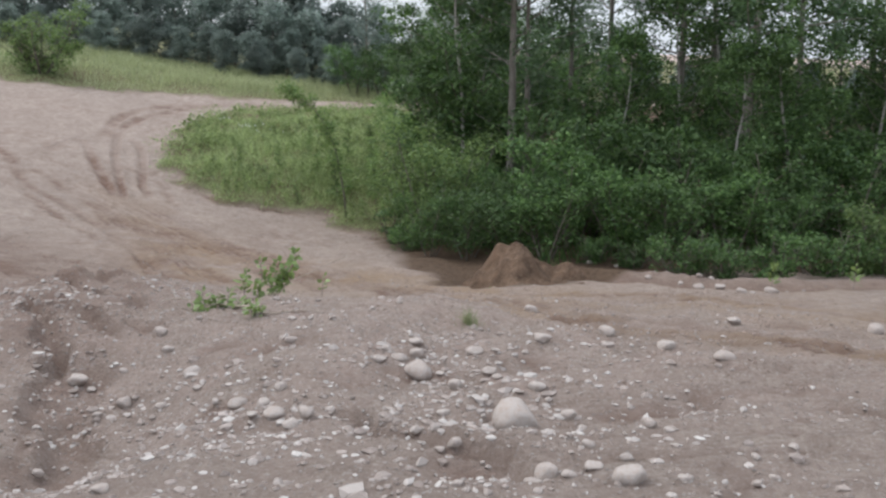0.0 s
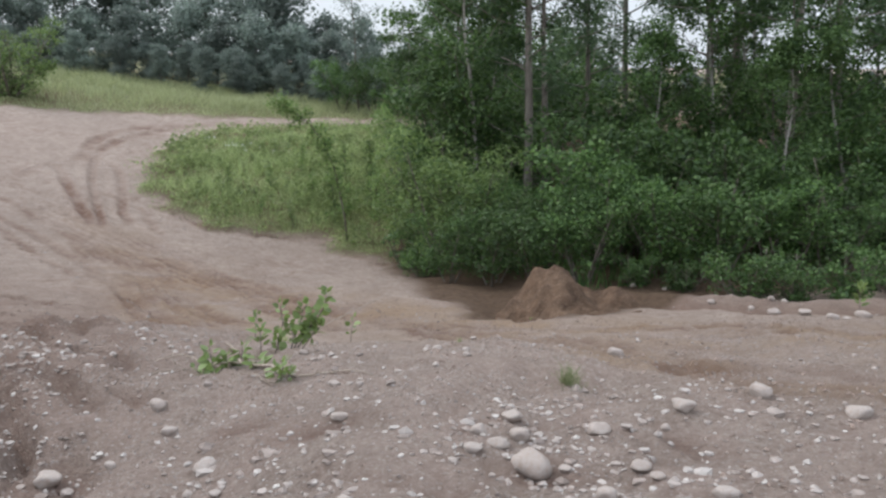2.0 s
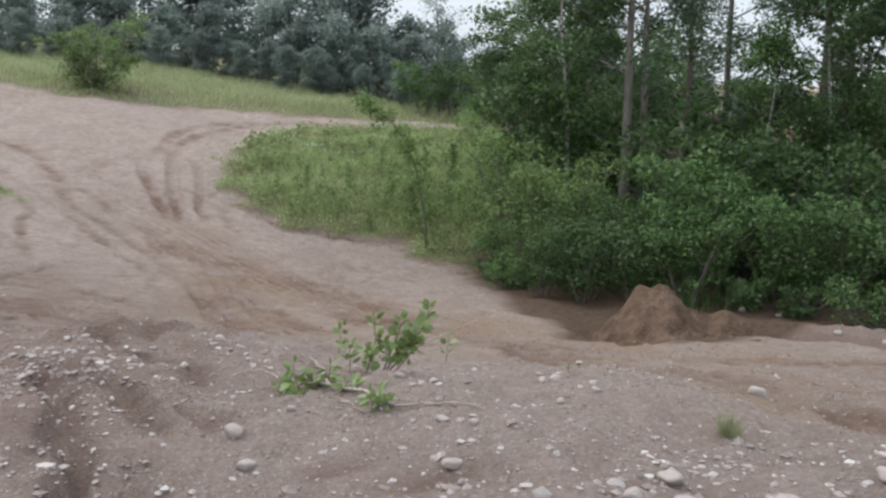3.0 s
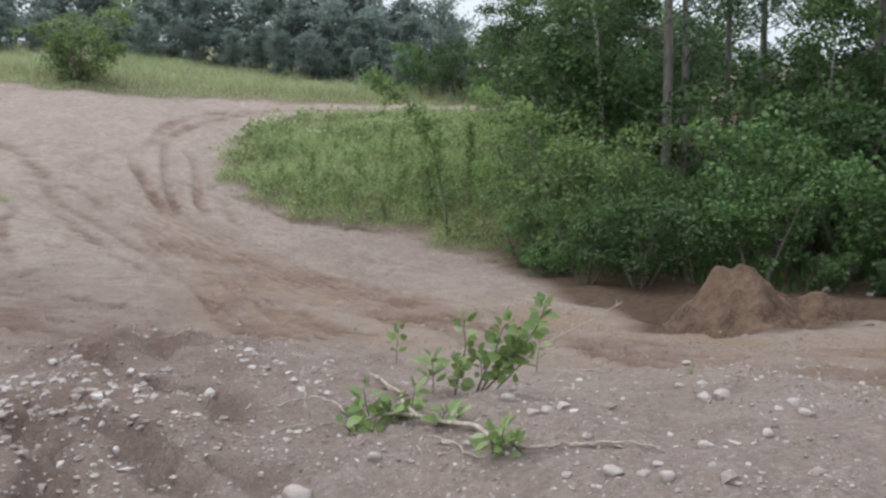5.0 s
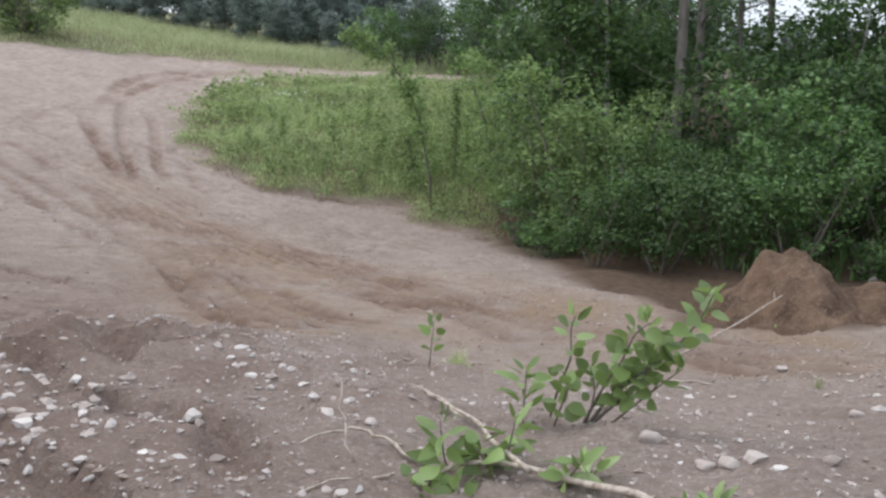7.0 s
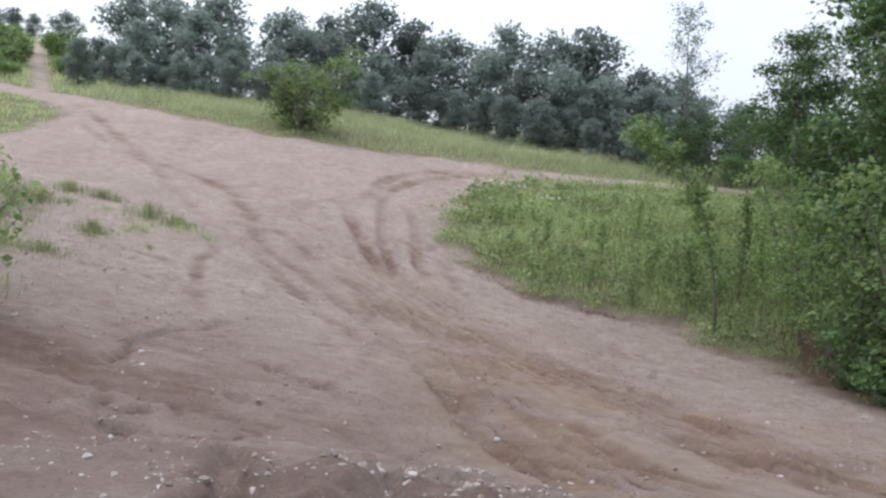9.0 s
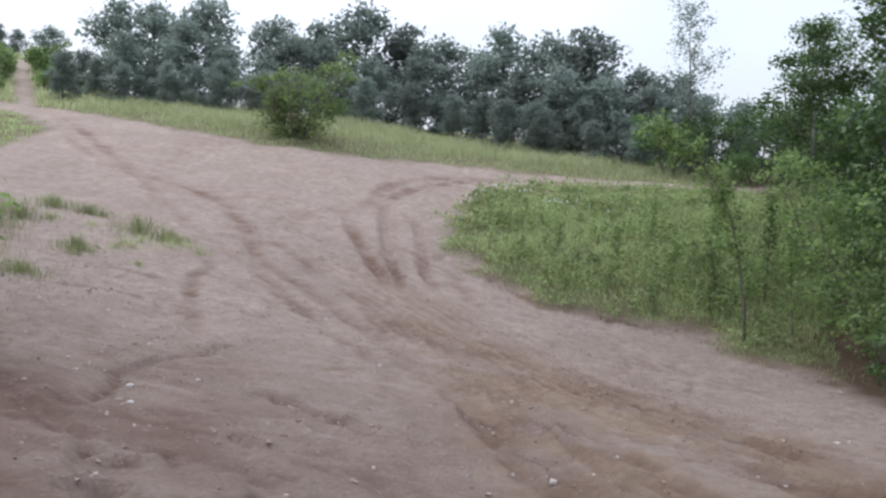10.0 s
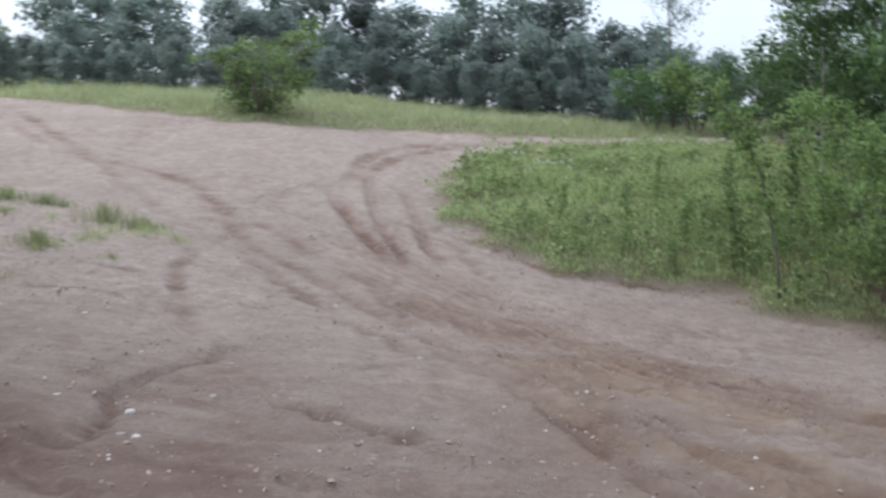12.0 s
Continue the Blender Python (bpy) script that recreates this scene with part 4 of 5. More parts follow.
def leaning_sapling():
    """A thin young birch that leans over, with few leaves on short twigs."""
    rng = np.random.default_rng(531)
    root = tagged(new("birch_sapling"), "thin leaning young birch with few leaves on grass", "tree")
    stem = [np.array(p) for p in ((0.0, 0, -0.1), (-0.06, 0, 0.7), (-0.2, 0.02, 1.5), (-0.38, 0, 2.3), (-0.68, 0.05, 3.0), (-1.1, 0, 3.55), (-1.55, 0, 3.9), (-1.9, 0, 4.1))]
    v, f = tube(stem, [0.032, 0.029, 0.026, 0.022, 0.018, 0.013, 0.009, 0.005], 7)
    part("trunk", mesh_of("trunk", v, f, GREY_BARK), root)
    spots = []
    for k in range(34):
        q = 1.0 + 5.9 * (k + rng.uniform(0, 1)) / 34
        i = min(int(q), 6)
        base = stem[i] + (stem[i + 1] - stem[i]) * (q - i)
        line = limb_line(rng, base, (rng.normal(0, 1) - 0.3, rng.normal(0, 1), 0.35), rng.uniform(0.25, 0.6), 4, 0.2, 0.02)
        v, f = tube(line, [0.007, 0.006, 0.005, 0.004, 0.003], 4)
        part("twig", mesh_of("twig", v, f, GREY_BARK), root)
        spots += [line[j] + rng.normal(0, 0.07, 3) for j in (1, 2, 3, 4) for _ in range(14)]
    v, f = leaf_cloud(rng, np.array(spots), 0.05, 0.1)
    part("crown", mesh_of("crown", v, f, LEAF_LIGHT, False), root)
    root.matrix_basis = planted(-3.15, 29.0)


leaning_sapling()


def young_sapling(seed, tall, label):
    """A straight young tree: a thin stem, short twigs all the way up, small leaves in loose tiers."""
    rng = np.random.default_rng(seed)
    root = tagged(new("young_sapling"), label, "tree")
    stem = limb_line(rng, (0, 0, -0.1), (rng.normal(0, 0.05), rng.normal(0, 0.05), 1), tall, 7, 0.04, 0.05)
    v, f = tube(stem, [0.016 * (1 - 0.85 * k / 7) + 0.003 for k in range(8)], 6)
    part("trunk", mesh_of("trunk", v, f, GREY_BARK), root)
    spots = []
    for k in range(int(12 * tall)):
        q = 7 * (0.22 + 0.76 * (k + rng.uniform(0, 1)) / int(12 * tall))
        i = min(int(q), 6)
        base = stem[i] + (stem[i + 1] - stem[i]) * (q - i)
        a = 2.4 * k + rng.uniform(0, 1)
        line = limb_line(rng, base, (math.cos(a), math.sin(a), 0.5), (0.42 - 0.04 * q) * rng.uniform(0.6, 1.2), 3, 0.2, 0.05)
        v, f = tube(line, [0.005, 0.004, 0.003, 0.002], 4)
        part("twig", mesh_of("twig", v, f, GREY_BARK), root)
        spots += [line[j] + rng.normal(0, 0.05, 3) for j in (1, 2, 3) for _ in range(6)]
    v, f = leaf_cloud(rng, np.array(spots), 0.03, 0.085, 0.1, 0.7)
    part("crown", mesh_of("crown", v, f, LEAF_LIGHT, False), root)
    return root


young = [young_sapling(540 + k, h, "slim young sapling with light green leaves in grass") for k, h in enumerate((1.9, 1.3, 2.4))]
grove(young, [(-3.7, 31.0, 0.9), (-4.6, 32.6, 0.8), (-2.2, 29.6, 0.95), (-5.9, 32.2, 0.6), (-6.0, 30.4, 0.65), (-2.6, 31.6, 1.0), (-7.3, 32.0, 0.5), (-4.9, 30.3, 0.6), (-5.2, 34.4, 0.55), (-3.6, 33.6, 0.8), (-8.0, 34.6, 0.4), (-1.7, 28.6, 0.7)],
      "saplings in the grass", 18)
pale_bush = broadleaf("low_shrub", 181, 1.5, 0.02, 0.03, 0.75, 2200, 0.09, GREY_BARK, LEAF_LIGHT, 12, 5, 0.14, "yellow-green leafy bush at the foot of the wood", "shrub", puff=0.28, puffs=44)
pale_bush.matrix_basis = planted(9.4, 19.0, 0.3, 1.1)

# ---- grass and weeds ----
g_rng = np.random.default_rng(20)


def stuff(name, v, f, mat, label, category):
    return tagged(new(name, mesh_of(name, v, f, mat, False)), label, category, kind="stuff")


def tall_at(x, y, ring, low, high, reach):
    """Grass height: low at the rim of a ring, taller inside, uneven."""
    d, _ = way_from(x, y, ring + ring[:1])
    return (low + (high - low) * np.clip(d / reach, 0, 1)) * (1 + 0.45 * ripple(x, y, 0.8, 52) + 0.25 * ripple(x, y, 2.6, 53))


x, y = scatter(g_rng, 70000, (-11.5, 27.5, 0.5, 46), lambda x, y: cover(x, y, ISLAND, 0.22) * np.clip(0.65 + 0.6 * ripple(x, y, 1.1, 54), 0.15, 1) * ((x < -1.6) | (y > 30)))
stuff("grass", *blades(g_rng, x, y, surface(x, y)[0], tall_at(x, y, ISLAND, 0.07, 0.4, 2.4) * np.clip((46 - y) / 10, 0.35, 1), 0.018, 0.75), GRASS, "tall mixed green grass on the island beside the tracks", "grass")
x, y = scatter(g_rng, 60000, (-11.5, 26, 0.5, 46), lambda x, y: cover(x, y, ISLAND, 0.35) * np.exp(-((way_from(x, y, ISLAND)[0] / 0.6) ** 2)) * np.clip(0.5 + 0.8 * ripple(x, y, 0.8, 58), 0, 1) * (x < -1.4))
stuff("dry_grass", *blades(g_rng, x, y, surface(x, y)[0], 0.13, 0.014, 1.0), GRASS_PALE, "short pale dry grass along the island's rim", "grass")
x, y = scatter(g_rng, 80000, (-36, 39, 8, 54), lambda x, y: cover(x, y, MEADOW) * (x > -33) * np.clip(0.6 + 0.6 * ripple(x, y, 2.0, 55), 0.2, 1) * np.clip((way_from(x, y, LANE)[0] - 0.35) / 0.4, 0, 1))
stuff("meadow_grass", *blades(g_rng, x, y, surface(x, y)[0], tall_at(x, y, MEADOW, 0.12, 0.42, 2.5), 0.03, 1.0), GRASS_PALE, "pale yellowish green meadow grass before the far wood", "grass")


def verge_cover(x, y):
    return cover(x, y, VERGE, 0.3) * np.clip(0.75 + 0.5 * ripple(x, y, 1.3, 51), 0.3, 1)


x, y = scatter(g_rng, 36000, (-48, 28, -23, 48), verge_cover)
stuff("verge_grass", *blades(g_rng, x, y, surface(x, y)[0], tall_at(x, y, VERGE, 0.1, 0.22, 1.5), 0.045, 0.9), GRASS, "short green grass on the verge beside the lane", "grass")
x, y = scatter(g_rng, 26000, (-60, 42, -28, 66), lambda x, y: cover(x, y, MEADOW) * (x < -29) * np.clip((way_from(x, y, LANE)[0] - 0.35) / 0.4, 0, 1))
stuff("bank_grass", *blades(g_rng, x, y, surface(x, y)[0], 0.4, 0.06, 0.6), GRASS_PALE, "pale green grass on the rising far bank", "grass")
x, y = scatter(g_rng, 9000, (-2.5, 17.5, 16, 27), lambda x, y: (cover(x, y, ISLAND) > 0.9) * (way_from(x, y, ISLAND)[0] > 2.2))
stuff("undergrowth", *blades(g_rng, x, y, surface(x, y)[0], 0.35, 0.03), LEAF_SHRUB, "dark green undergrowth beneath the shrubs", "grass")

x, y = scatter(g_rng, 3600, (-11, 28, 2, 45), lambda x, y: cover(x, y, ISLAND, 0.5) * np.clip(0.5 + 0.8 * ripple(x, y, 1.4, 57), 0.1, 1))
tops = []
for a, b, c in zip(x, y, surface(x, y)[0]):
    h = g_rng.uniform(0.15, 0.8) * min(1.0, max(0.35, (46 - b) / 10))
    tops.append(np.stack([a + g_rng.normal(0, 0.09, 16), b + g_rng.normal(0, 0.09, 16), c + g_rng.uniform(0.1, 1, 16) * h], 1))
stuff("weeds", *leaf_cloud(g_rng, np.concatenate(tops), 0.03, 0.085), WEED, "leafy bright green weeds among the grass", "weeds")
x, y = scatter(g_rng, 1500, (-10.5, 28.5, -1.0, 41), lambda x, y: (cover(x, y, ISLAND, 0.5) > 0.75) * np.clip(0.35 + 0.8 * ripple(x, y, 1.5, 70), 0.04, 1))
tops = []
for a, b, c in zip(x, y, surface(x, y)[0]):
    h = g_rng.uniform(0.3, 0.7) * min(1.0, max(0.3, (43 - b) / 8))
    u = np.sqrt(g_rng.uniform(0, 1, 18))
    tops.append(np.stack([a + g_rng.normal(0, 0.1, 18) * (1.2 - u), b + g_rng.normal(0, 0.1, 18) * (1.2 - u), c + u * h], 1))
stuff("tall_herbs", *leaf_cloud(g_rng, np.concatenate(tops), 0.02, 0.12, -0.2, 0.5), WEED, "tall leafy light green herbs standing above the grass", "weeds")
fx, fy = -8.2 + g_rng.normal(0, 0.55, 16), 36.5 + g_rng.normal(0, 0.35, 16)
fc = np.stack([fx, fy, surface(fx, fy)[0] + g_rng.uniform(0.42, 0.6, 16)], 1)
x, y = scatter(g_rng, 260, (-10, 29, -3, 38), lambda x, y: (cover(x, y, ISLAND, 0.5) > 0.8) * np.clip(0.2 + 0.8 * ripple(x, y, 1.6, 85), 0, 1))
tops = [np.stack([a + g_rng.normal(0, 0.05, 8), b + g_rng.normal(0, 0.05, 8), c + g_rng.uniform(0.1, 0.55, 8)], 1) for a, b, c in zip(x, y, surface(x, y)[0])]
stuff("russet_herbs", *leaf_cloud(g_rng, np.concatenate(tops), 0.02, 0.06, -0.3, 0.4), RUSSET, "dry russet seed heads standing among the green weeds", "weeds")
stuff("white_flowers", *leaf_cloud(g_rng, np.repeat(fc, 4, 0), 0.03, 0.05, 0, 0.9), PETAL, "cluster of small white meadow flowers in grass", "flowers")

# ---- stones ----


def stone_mesh(seed, flat, fine=3):
    rng = np.random.default_rng(seed)
    bm = bmesh.new()
    bmesh.ops.create_icosphere(bm, subdivisions=fine, radius=0.5)
    off = rng.uniform(0, 50, 3)
    cuts = [Vector(rng.normal(0, 1, 3)).normalized() for _ in range(8)]
    for v in bm.verts:
        d = v.co.normalized()
        k = 1 + 0.22 * noise.noise(d * 1.3 + Vector(off)) + 0.08 * noise.noise(d * 3.5 + Vector(off))
        p = d * 0.5 * k
        for c in cuts:
            over = p.dot(c) - 0.36
            if over > 0:
                p -= c * over * 0.85
        v.co = Vector((p.x, p.y * 0.86, p.z * flat))
    me = bpy.data.meshes.new("stone")
    bm.to_mesh(me)
    bm.free()
    me.polygons.foreach_set("use_smooth", [True] * len(me.polygons))
    me.materials.append(STONE)
    return me


STONES = [stone_mesh(k, f) for k, f in enumerate((0.72, 0.56, 0.62, 0.5, 0.76, 0.46))]
s_rng = np.random.default_rng(30)


def stone(x, y, size, kind, label, name="stone"):
    ob = tagged(new(name, STONES[kind % len(STONES)]), label, "stone", "stones on the bank")
    ob.matrix_basis = Matrix.Translation((x, y, height(x, y) + size * 0.1)) @ Matrix.Rotation(s_rng.uniform(0, 6.28), 4, "Z") @ Matrix.Diagonal((size, size, size, 1))
    return ob


stone(0.53, 5.95, 0.4, 0, "large rounded pinkish-grey stone lying on gravel", "boulder")
for k, (sx, sy, size) in enumerate([(-3.09, 9.7, 0.18), (-2.9, 9.29, 0.15), (-2.44, 8.6, 0.19), (-3.7, 8.88, 0.23), (-3.24, 8.91, 0.1), (-3.54, 8.81, 0.12), (-2.99, 8.22, 0.16), (-2.55, 7.94, 0.12), (-1.68, 7.24, 0.18), (-1.42, 6.57, 0.1), (-1.43, 7.04, 0.14), (-1.25, 6.58, 0.2), (-0.98, 6.4, 0.15), (-1.07, 6.26, 0.14), (-2.49, 8.27, 0.09), (-2.28, 8.15, 0.1), (-1.9, 7.35, 0.08), (-1.5, 8.79, 0.14), (-1.33, 7.26, 0.12), (-3.14, 7.92, 0.11), (-3.07, 7.03, 0.07), (-1.86, 4.7, 0.12), (-3.14, 6.69, 0.1), (-2.38, 7.17, 0.07)]):
    stone(sx, sy, size, k, "pale grey rounded stone among gravel" if k % 2 else "pinkish stone half sunk in gravel")
for k, (sx, sy, size) in enumerate([(-0.5, 8.25, 0.13), (-0.56, 7.96, 0.15), (-0.38, 8.11, 0.16), (-0.24, 8.57, 0.17), (-0.22, 8.27, 0.16), (0.32, 8.29, 0.2), (-0.69, 7.75, 0.08), (-0.82, 6.57, 0.09), (-0.19, 7.81, 0.32), (0.01, 7.71, 0.1), (0.13, 7.03, 0.14), (0.42, 7.49, 0.15), (0.82, 8.4, 0.09), (0.79, 7.06, 0.17), (0.85, 6.75, 0.07), (1.0, 8.61, 0.2), (1.2, 11.86, 0.18), (0.04, 6.3, 0.12), (0.11, 5.45, 0.12), (0.22, 5.91, 0.09), (-0.16, 5.96, 0.1), (0.02, 5.41, 0.08), (0.06, 5.26, 0.06), (0.49, 7.34, 0.1)]):
    stone(sx, sy, size, k, "light grey cobble lying on sand" if k % 2 else "pale rounded cobble beside other stones")
for k, (sx, sy, size) in enumerate([(0.64, 4.96, 0.18), (0.55, 4.84, 0.15), (0.74, 4.78, 0.09), (0.92, 5.02, 0.13), (0.94, 6.25, 0.13), (1.0, 6.0, 0.08), (0.95, 5.42, 0.1), (0.11, 4.54, 0.08), (0.16, 4.45, 0.06), (0.41, 5.0, 0.07), (1.06, 4.69, 0.2), (1.36, 4.65, 0.1), (1.44, 5.87, 0.12), (1.54, 5.74, 0.09), (1.15, 5.21, 0.09), (1.48, 5.34, 0.07), (1.73, 4.59, 0.06), (1.87, 4.71, 0.08), (1.86, 5.0, 0.07), (2.19, 5.27, 0.08), (1.5, 4.53, 0.05)]):
    stone(sx, sy, size, k, "smooth pale cobble beside a washed gully" if k % 2 else "greyish white cobble in loose gravel")
for k, (sx, sy, size) in enumerate([(3.3, 20.11, 0.16), (4.06, 17.53, 0.16), (4.84, 16.74, 0.22), (4.95, 15.83, 0.22), (5.2, 15.4, 0.2), (5.9, 15.89, 0.29), (4.96, 17.2, 0.14), (5.25, 17.33, 0.14), (3.89, 19.78, 0.18), (5.37, 15.32, 0.13), (4.57, 17.03, 0.14)]):
    stone(sx, sy, size, k, "pale stone lying along the foot of the wood" if k % 2 else "light grey stone on dug soil")
for k, (sx, sy, size) in enumerate([(1.7, 8.97, 0.21), (2.15, 8.34, 0.21), (2.49, 7.65, 0.2), (3.33, 10.03, 0.18), (5.11, 10.37, 0.24)]):
    stone(sx, sy, size, k, "flat pale stone on the sandy slope" if k % 2 else "half buried light stone on the sandy slope")
for k, (sx, sy, size) in enumerate([(-2.04, 10.9, 0.11), (-1.6, 9.48, 0.11), (-1.47, 9.41, 0.07), (-1.39, 9.51, 0.06), (-1.38, 9.33, 0.09), (-1.09, 9.84, 0.1), (-0.77, 9.92, 0.08), (-0.74, 10.9, 0.12), (-0.85, 10.89, 0.11), (-0.21, 14.23, 0.1), (-0.83, 11.66, 0.08), (-0.49, 10.2, 0.09), (-0.49, 10.39, 0.09), (-1.8, 9.52, 0.06), (-1.82, 10.56, 0.09), (-1.9, 10.59, 0.09), (-3.29, 10.34, 0.05), (-2.97, 10.95, 0.06), (-2.76, 10.03, 0.09), (-3.2, 11.2, 0.07), (-2.27, 10.13, 0.05), (-2.02, 10.01, 0.06)]):
    stone(sx, sy, size, k, "pinkish rounded stone near the fallen branch" if k % 2 else "pale stone near the fallen branch")

# ---- loose gravel ----


def gravel(rng, x, y, z, size):
    ico = [(0, 0, 1)] + [(0.894 * math.cos(a), 0.894 * math.sin(a), 0.447) for a in np.arange(5) * 1.2566] + [(0.894 * math.cos(a + 0.6283), 0.894 * math.sin(a + 0.6283), -0.447) for a in np.arange(5) * 1.2566] + [(0, 0, -1)]
    tri = [(0, 1 + k, 1 + (k + 1) % 5) for k in range(5)] + [(1 + k, 6 + k, 1 + (k + 1) % 5) for k in range(5)] + [(6 + k, 6 + (k + 1) % 5, 1 + (k + 1) % 5) for k in range(5)] + [(11, 6 + (k + 1) % 5, 6 + k) for k in range(5)]
    n = len(x)
    v = np.array(ico)[None] * rng.uniform(0.62, 1.35, (n, 12, 1))
    v = v * np.stack([rng.uniform(0.8, 1.3, n), rng.uniform(0.7, 1.1, n), rng.uniform(0.45, 0.8, n)], 1)[:, None]
    a = rng.uniform(0, 6.28, n)
    c, s = np.cos(a)[:, None], np.sin(a)[:, None]
    v = np.stack([v[..., 0] * c - v[..., 1] * s, v[..., 0] * s + v[..., 1] * c, v[..., 2]], -1) * (size / 2)[:, None, None]
    v = v + np.stack([x, y, z + size * 0.0], 1)[:, None]
    f = np.array(tri)[None] + 12 * np.arange(n)[:, None, None]
    return v.reshape(-1, 3), f.reshape(-1, 3)


def bank_stones(x, y):
    near = np.clip(1.25 - np.abs(y - 7.0) / 5.8, 0, 1) * np.clip((6.2 - np.abs(x + 0.6)) / 3, 0.12, 1)
    bed = bump_at(x, y, -1.2, 7.4, 3.0, 1.8)
    near = near * np.where(x > 1.0, 0.5, 1.0)
    return near * np.clip(-0.02 + 0.7 * bed + 0.7 * ripple(x, y, 1.5, 61) + 0.5 * ripple(x, y, 0.5, 62), 0.06, 1)


def grit(rng, x, y, z, size):
    """Tiny angular grains of eight faces."""
    n = len(x)
    o = np.array([(1, 0, 0), (0, 1, 0), (-1, 0, 0), (0, -1, 0), (0, 0, 1), (0, 0, -1)], float)
    v = o[None] * rng.uniform(0.6, 1.3, (n, 6, 1)) * np.stack([rng.uniform(0.8, 1.4, n), rng.uniform(0.7, 1.1, n), rng.uniform(0.5, 0.8, n)], 1)[:, None]
    for p, q in ((0, 2), (1, 2), (0, 1)):
        a = rng.uniform(0, 6.28, n)
        c, s = np.cos(a)[:, None], np.sin(a)[:, None]
        u, w = v[..., p] * c - v[..., q] * s, v[..., p] * s + v[..., q] * c
        v[..., p], v[..., q] = u, w
    v = v * (1, 1, 0.7) * (size / 2)[:, None, None] + np.stack([x, y, z + size * 0.08], 1)[:, None]
    t = np.array([(0, 1, 4), (1, 2, 4), (2, 3, 4), (3, 0, 4), (1, 0, 5), (2, 1, 5), (3, 2, 5), (0, 3, 5)])
    return v.reshape(-1, 3), (t[None] + 6 * np.arange(n)[:, None, None]).reshape(-1, 3)


v_rng = np.random.default_rng(40)
x, y = scatter(v_rng, 40000, (-6.0, 3.0, 5, 14), lambda x, y: np.clip(0.5 + 0.5 * ripple(x, y, 0.9, 65) + 0.3 * ripple(x, y, 0.3, 66), 0.1, 1))
stuff("grit", *grit(v_rng, x, y, surface(x, y)[0], np.clip(v_rng.lognormal(-4.0, 0.4, len(x)), 0.01, 0.045)), GRAVEL, "fine angular grit strewn over the sandy bank", "gravel")
x, y = scatter(v_rng, 30000, (-6.5, 2.5, 6.5, 14.5), bank_stones)
stuff("gravel", *gravel(v_rng, x, y, surface(x, y)[0], np.clip(v_rng.lognormal(-3.5, 0.5, len(x)), 0.014, 0.075)), GRAVEL, "loose grey and white gravel strewn over the bank", "gravel")
x, y = scatter(v_rng, 11000, (-4.2, 3.2, 2.2, 9.4), lambda x, y: np.clip(0.06 + 0.95 * bump_at(x, y, -0.9, 7.0, 2.0, 1.5) * (0.45 + 0.9 * ripple(x, y, 0.8, 67)), 0.02, 1))
stuff("cobbles", *gravel(v_rng, x, y, surface(x, y)[0], np.clip(v_rng.lognormal(-3.15, 0.48, len(x)), 0.02, 0.15)), GRAVEL, "rounded pale cobbles bedded in the gravel bank", "gravel")
x, y = scatter(v_rng, 60000, (-16, 8, 8, 34), lambda x, y: (1 - plants_on(x, y)) * np.clip(0.16 + 0.3 * ripple(x, y, 2.2, 63) + 0.15 * ripple(x, y, 0.6, 64), 0.04, 1))
stuff("pebbles", *gravel(v_rng, x, y, surface(x, y)[0], np.clip(v_rng.lognormal(-3.95, 0.5, len(x)), 0.012, 0.09)), GRAVEL, "scattered small pebbles on the sandy track", "gravel")

x, y = scatter(v_rng, 60000, (-14, 7, 6, 30), lambda x, y: (1 - plants_on(x, y)) * np.clip(0.1 + 0.5 * ripple(x, y, 1.7, 68) + 0.35 * ripple(x, y, 0.5, 69) + 0.5 * ochre_on(x, y), 0.03, 0.6) * np.where(x < -8, 0.5, 1.0))
stuff("clods", *grit(v_rng, x, y, surface(x, y)[0], np.clip(v_rng.lognormal(-3.5, 0.4, len(x)), 0.015, 0.06)), CLOD, "dry brown crumbs of soil scattered on the sand", "soil")
x, y = scatter(v_rng, 2800, (-6.0, 8.6, -3.2, 13.4), lambda x, y: np.clip(0.1 + bump_at(x, y, -4.9, 11.0, 0.6, 0.8) + 0.6 * bump_at(x, y, -3.6, 11.9, 0.7, 0.4) + 0.4 * ripple(x, y, 0.7, 60), 0.02, 1))
stuff("pebbles", *gravel(v_rng, x, y, surface(x, y)[0], np.clip(v_rng.lognormal(-3.3, 0.45, len(x)), 0.015, 0.1)), GRAVEL, "pale grey pebbles washed out of the bank's edge", "gravel")

x, y = scatter(v_rng, 9000, (-9.2, 26.2, -1.9, 30), lambda x, y: np.exp(-((way_from(x, y, RIM)[0] / 0.16) ** 2)) * np.clip(0.5 + 0.9 * ripple(x, y, 0.8, 83), 0.05, 1))
stuff("litter", *grit(v_rng, x, y, surface(x, y)[0], np.clip(v_rng.lognormal(-3.3, 0.5, len(x)), 0.015, 0.09)), LITTER, "dark crumbs of soil and dead leaves along the grass edge", "soil")

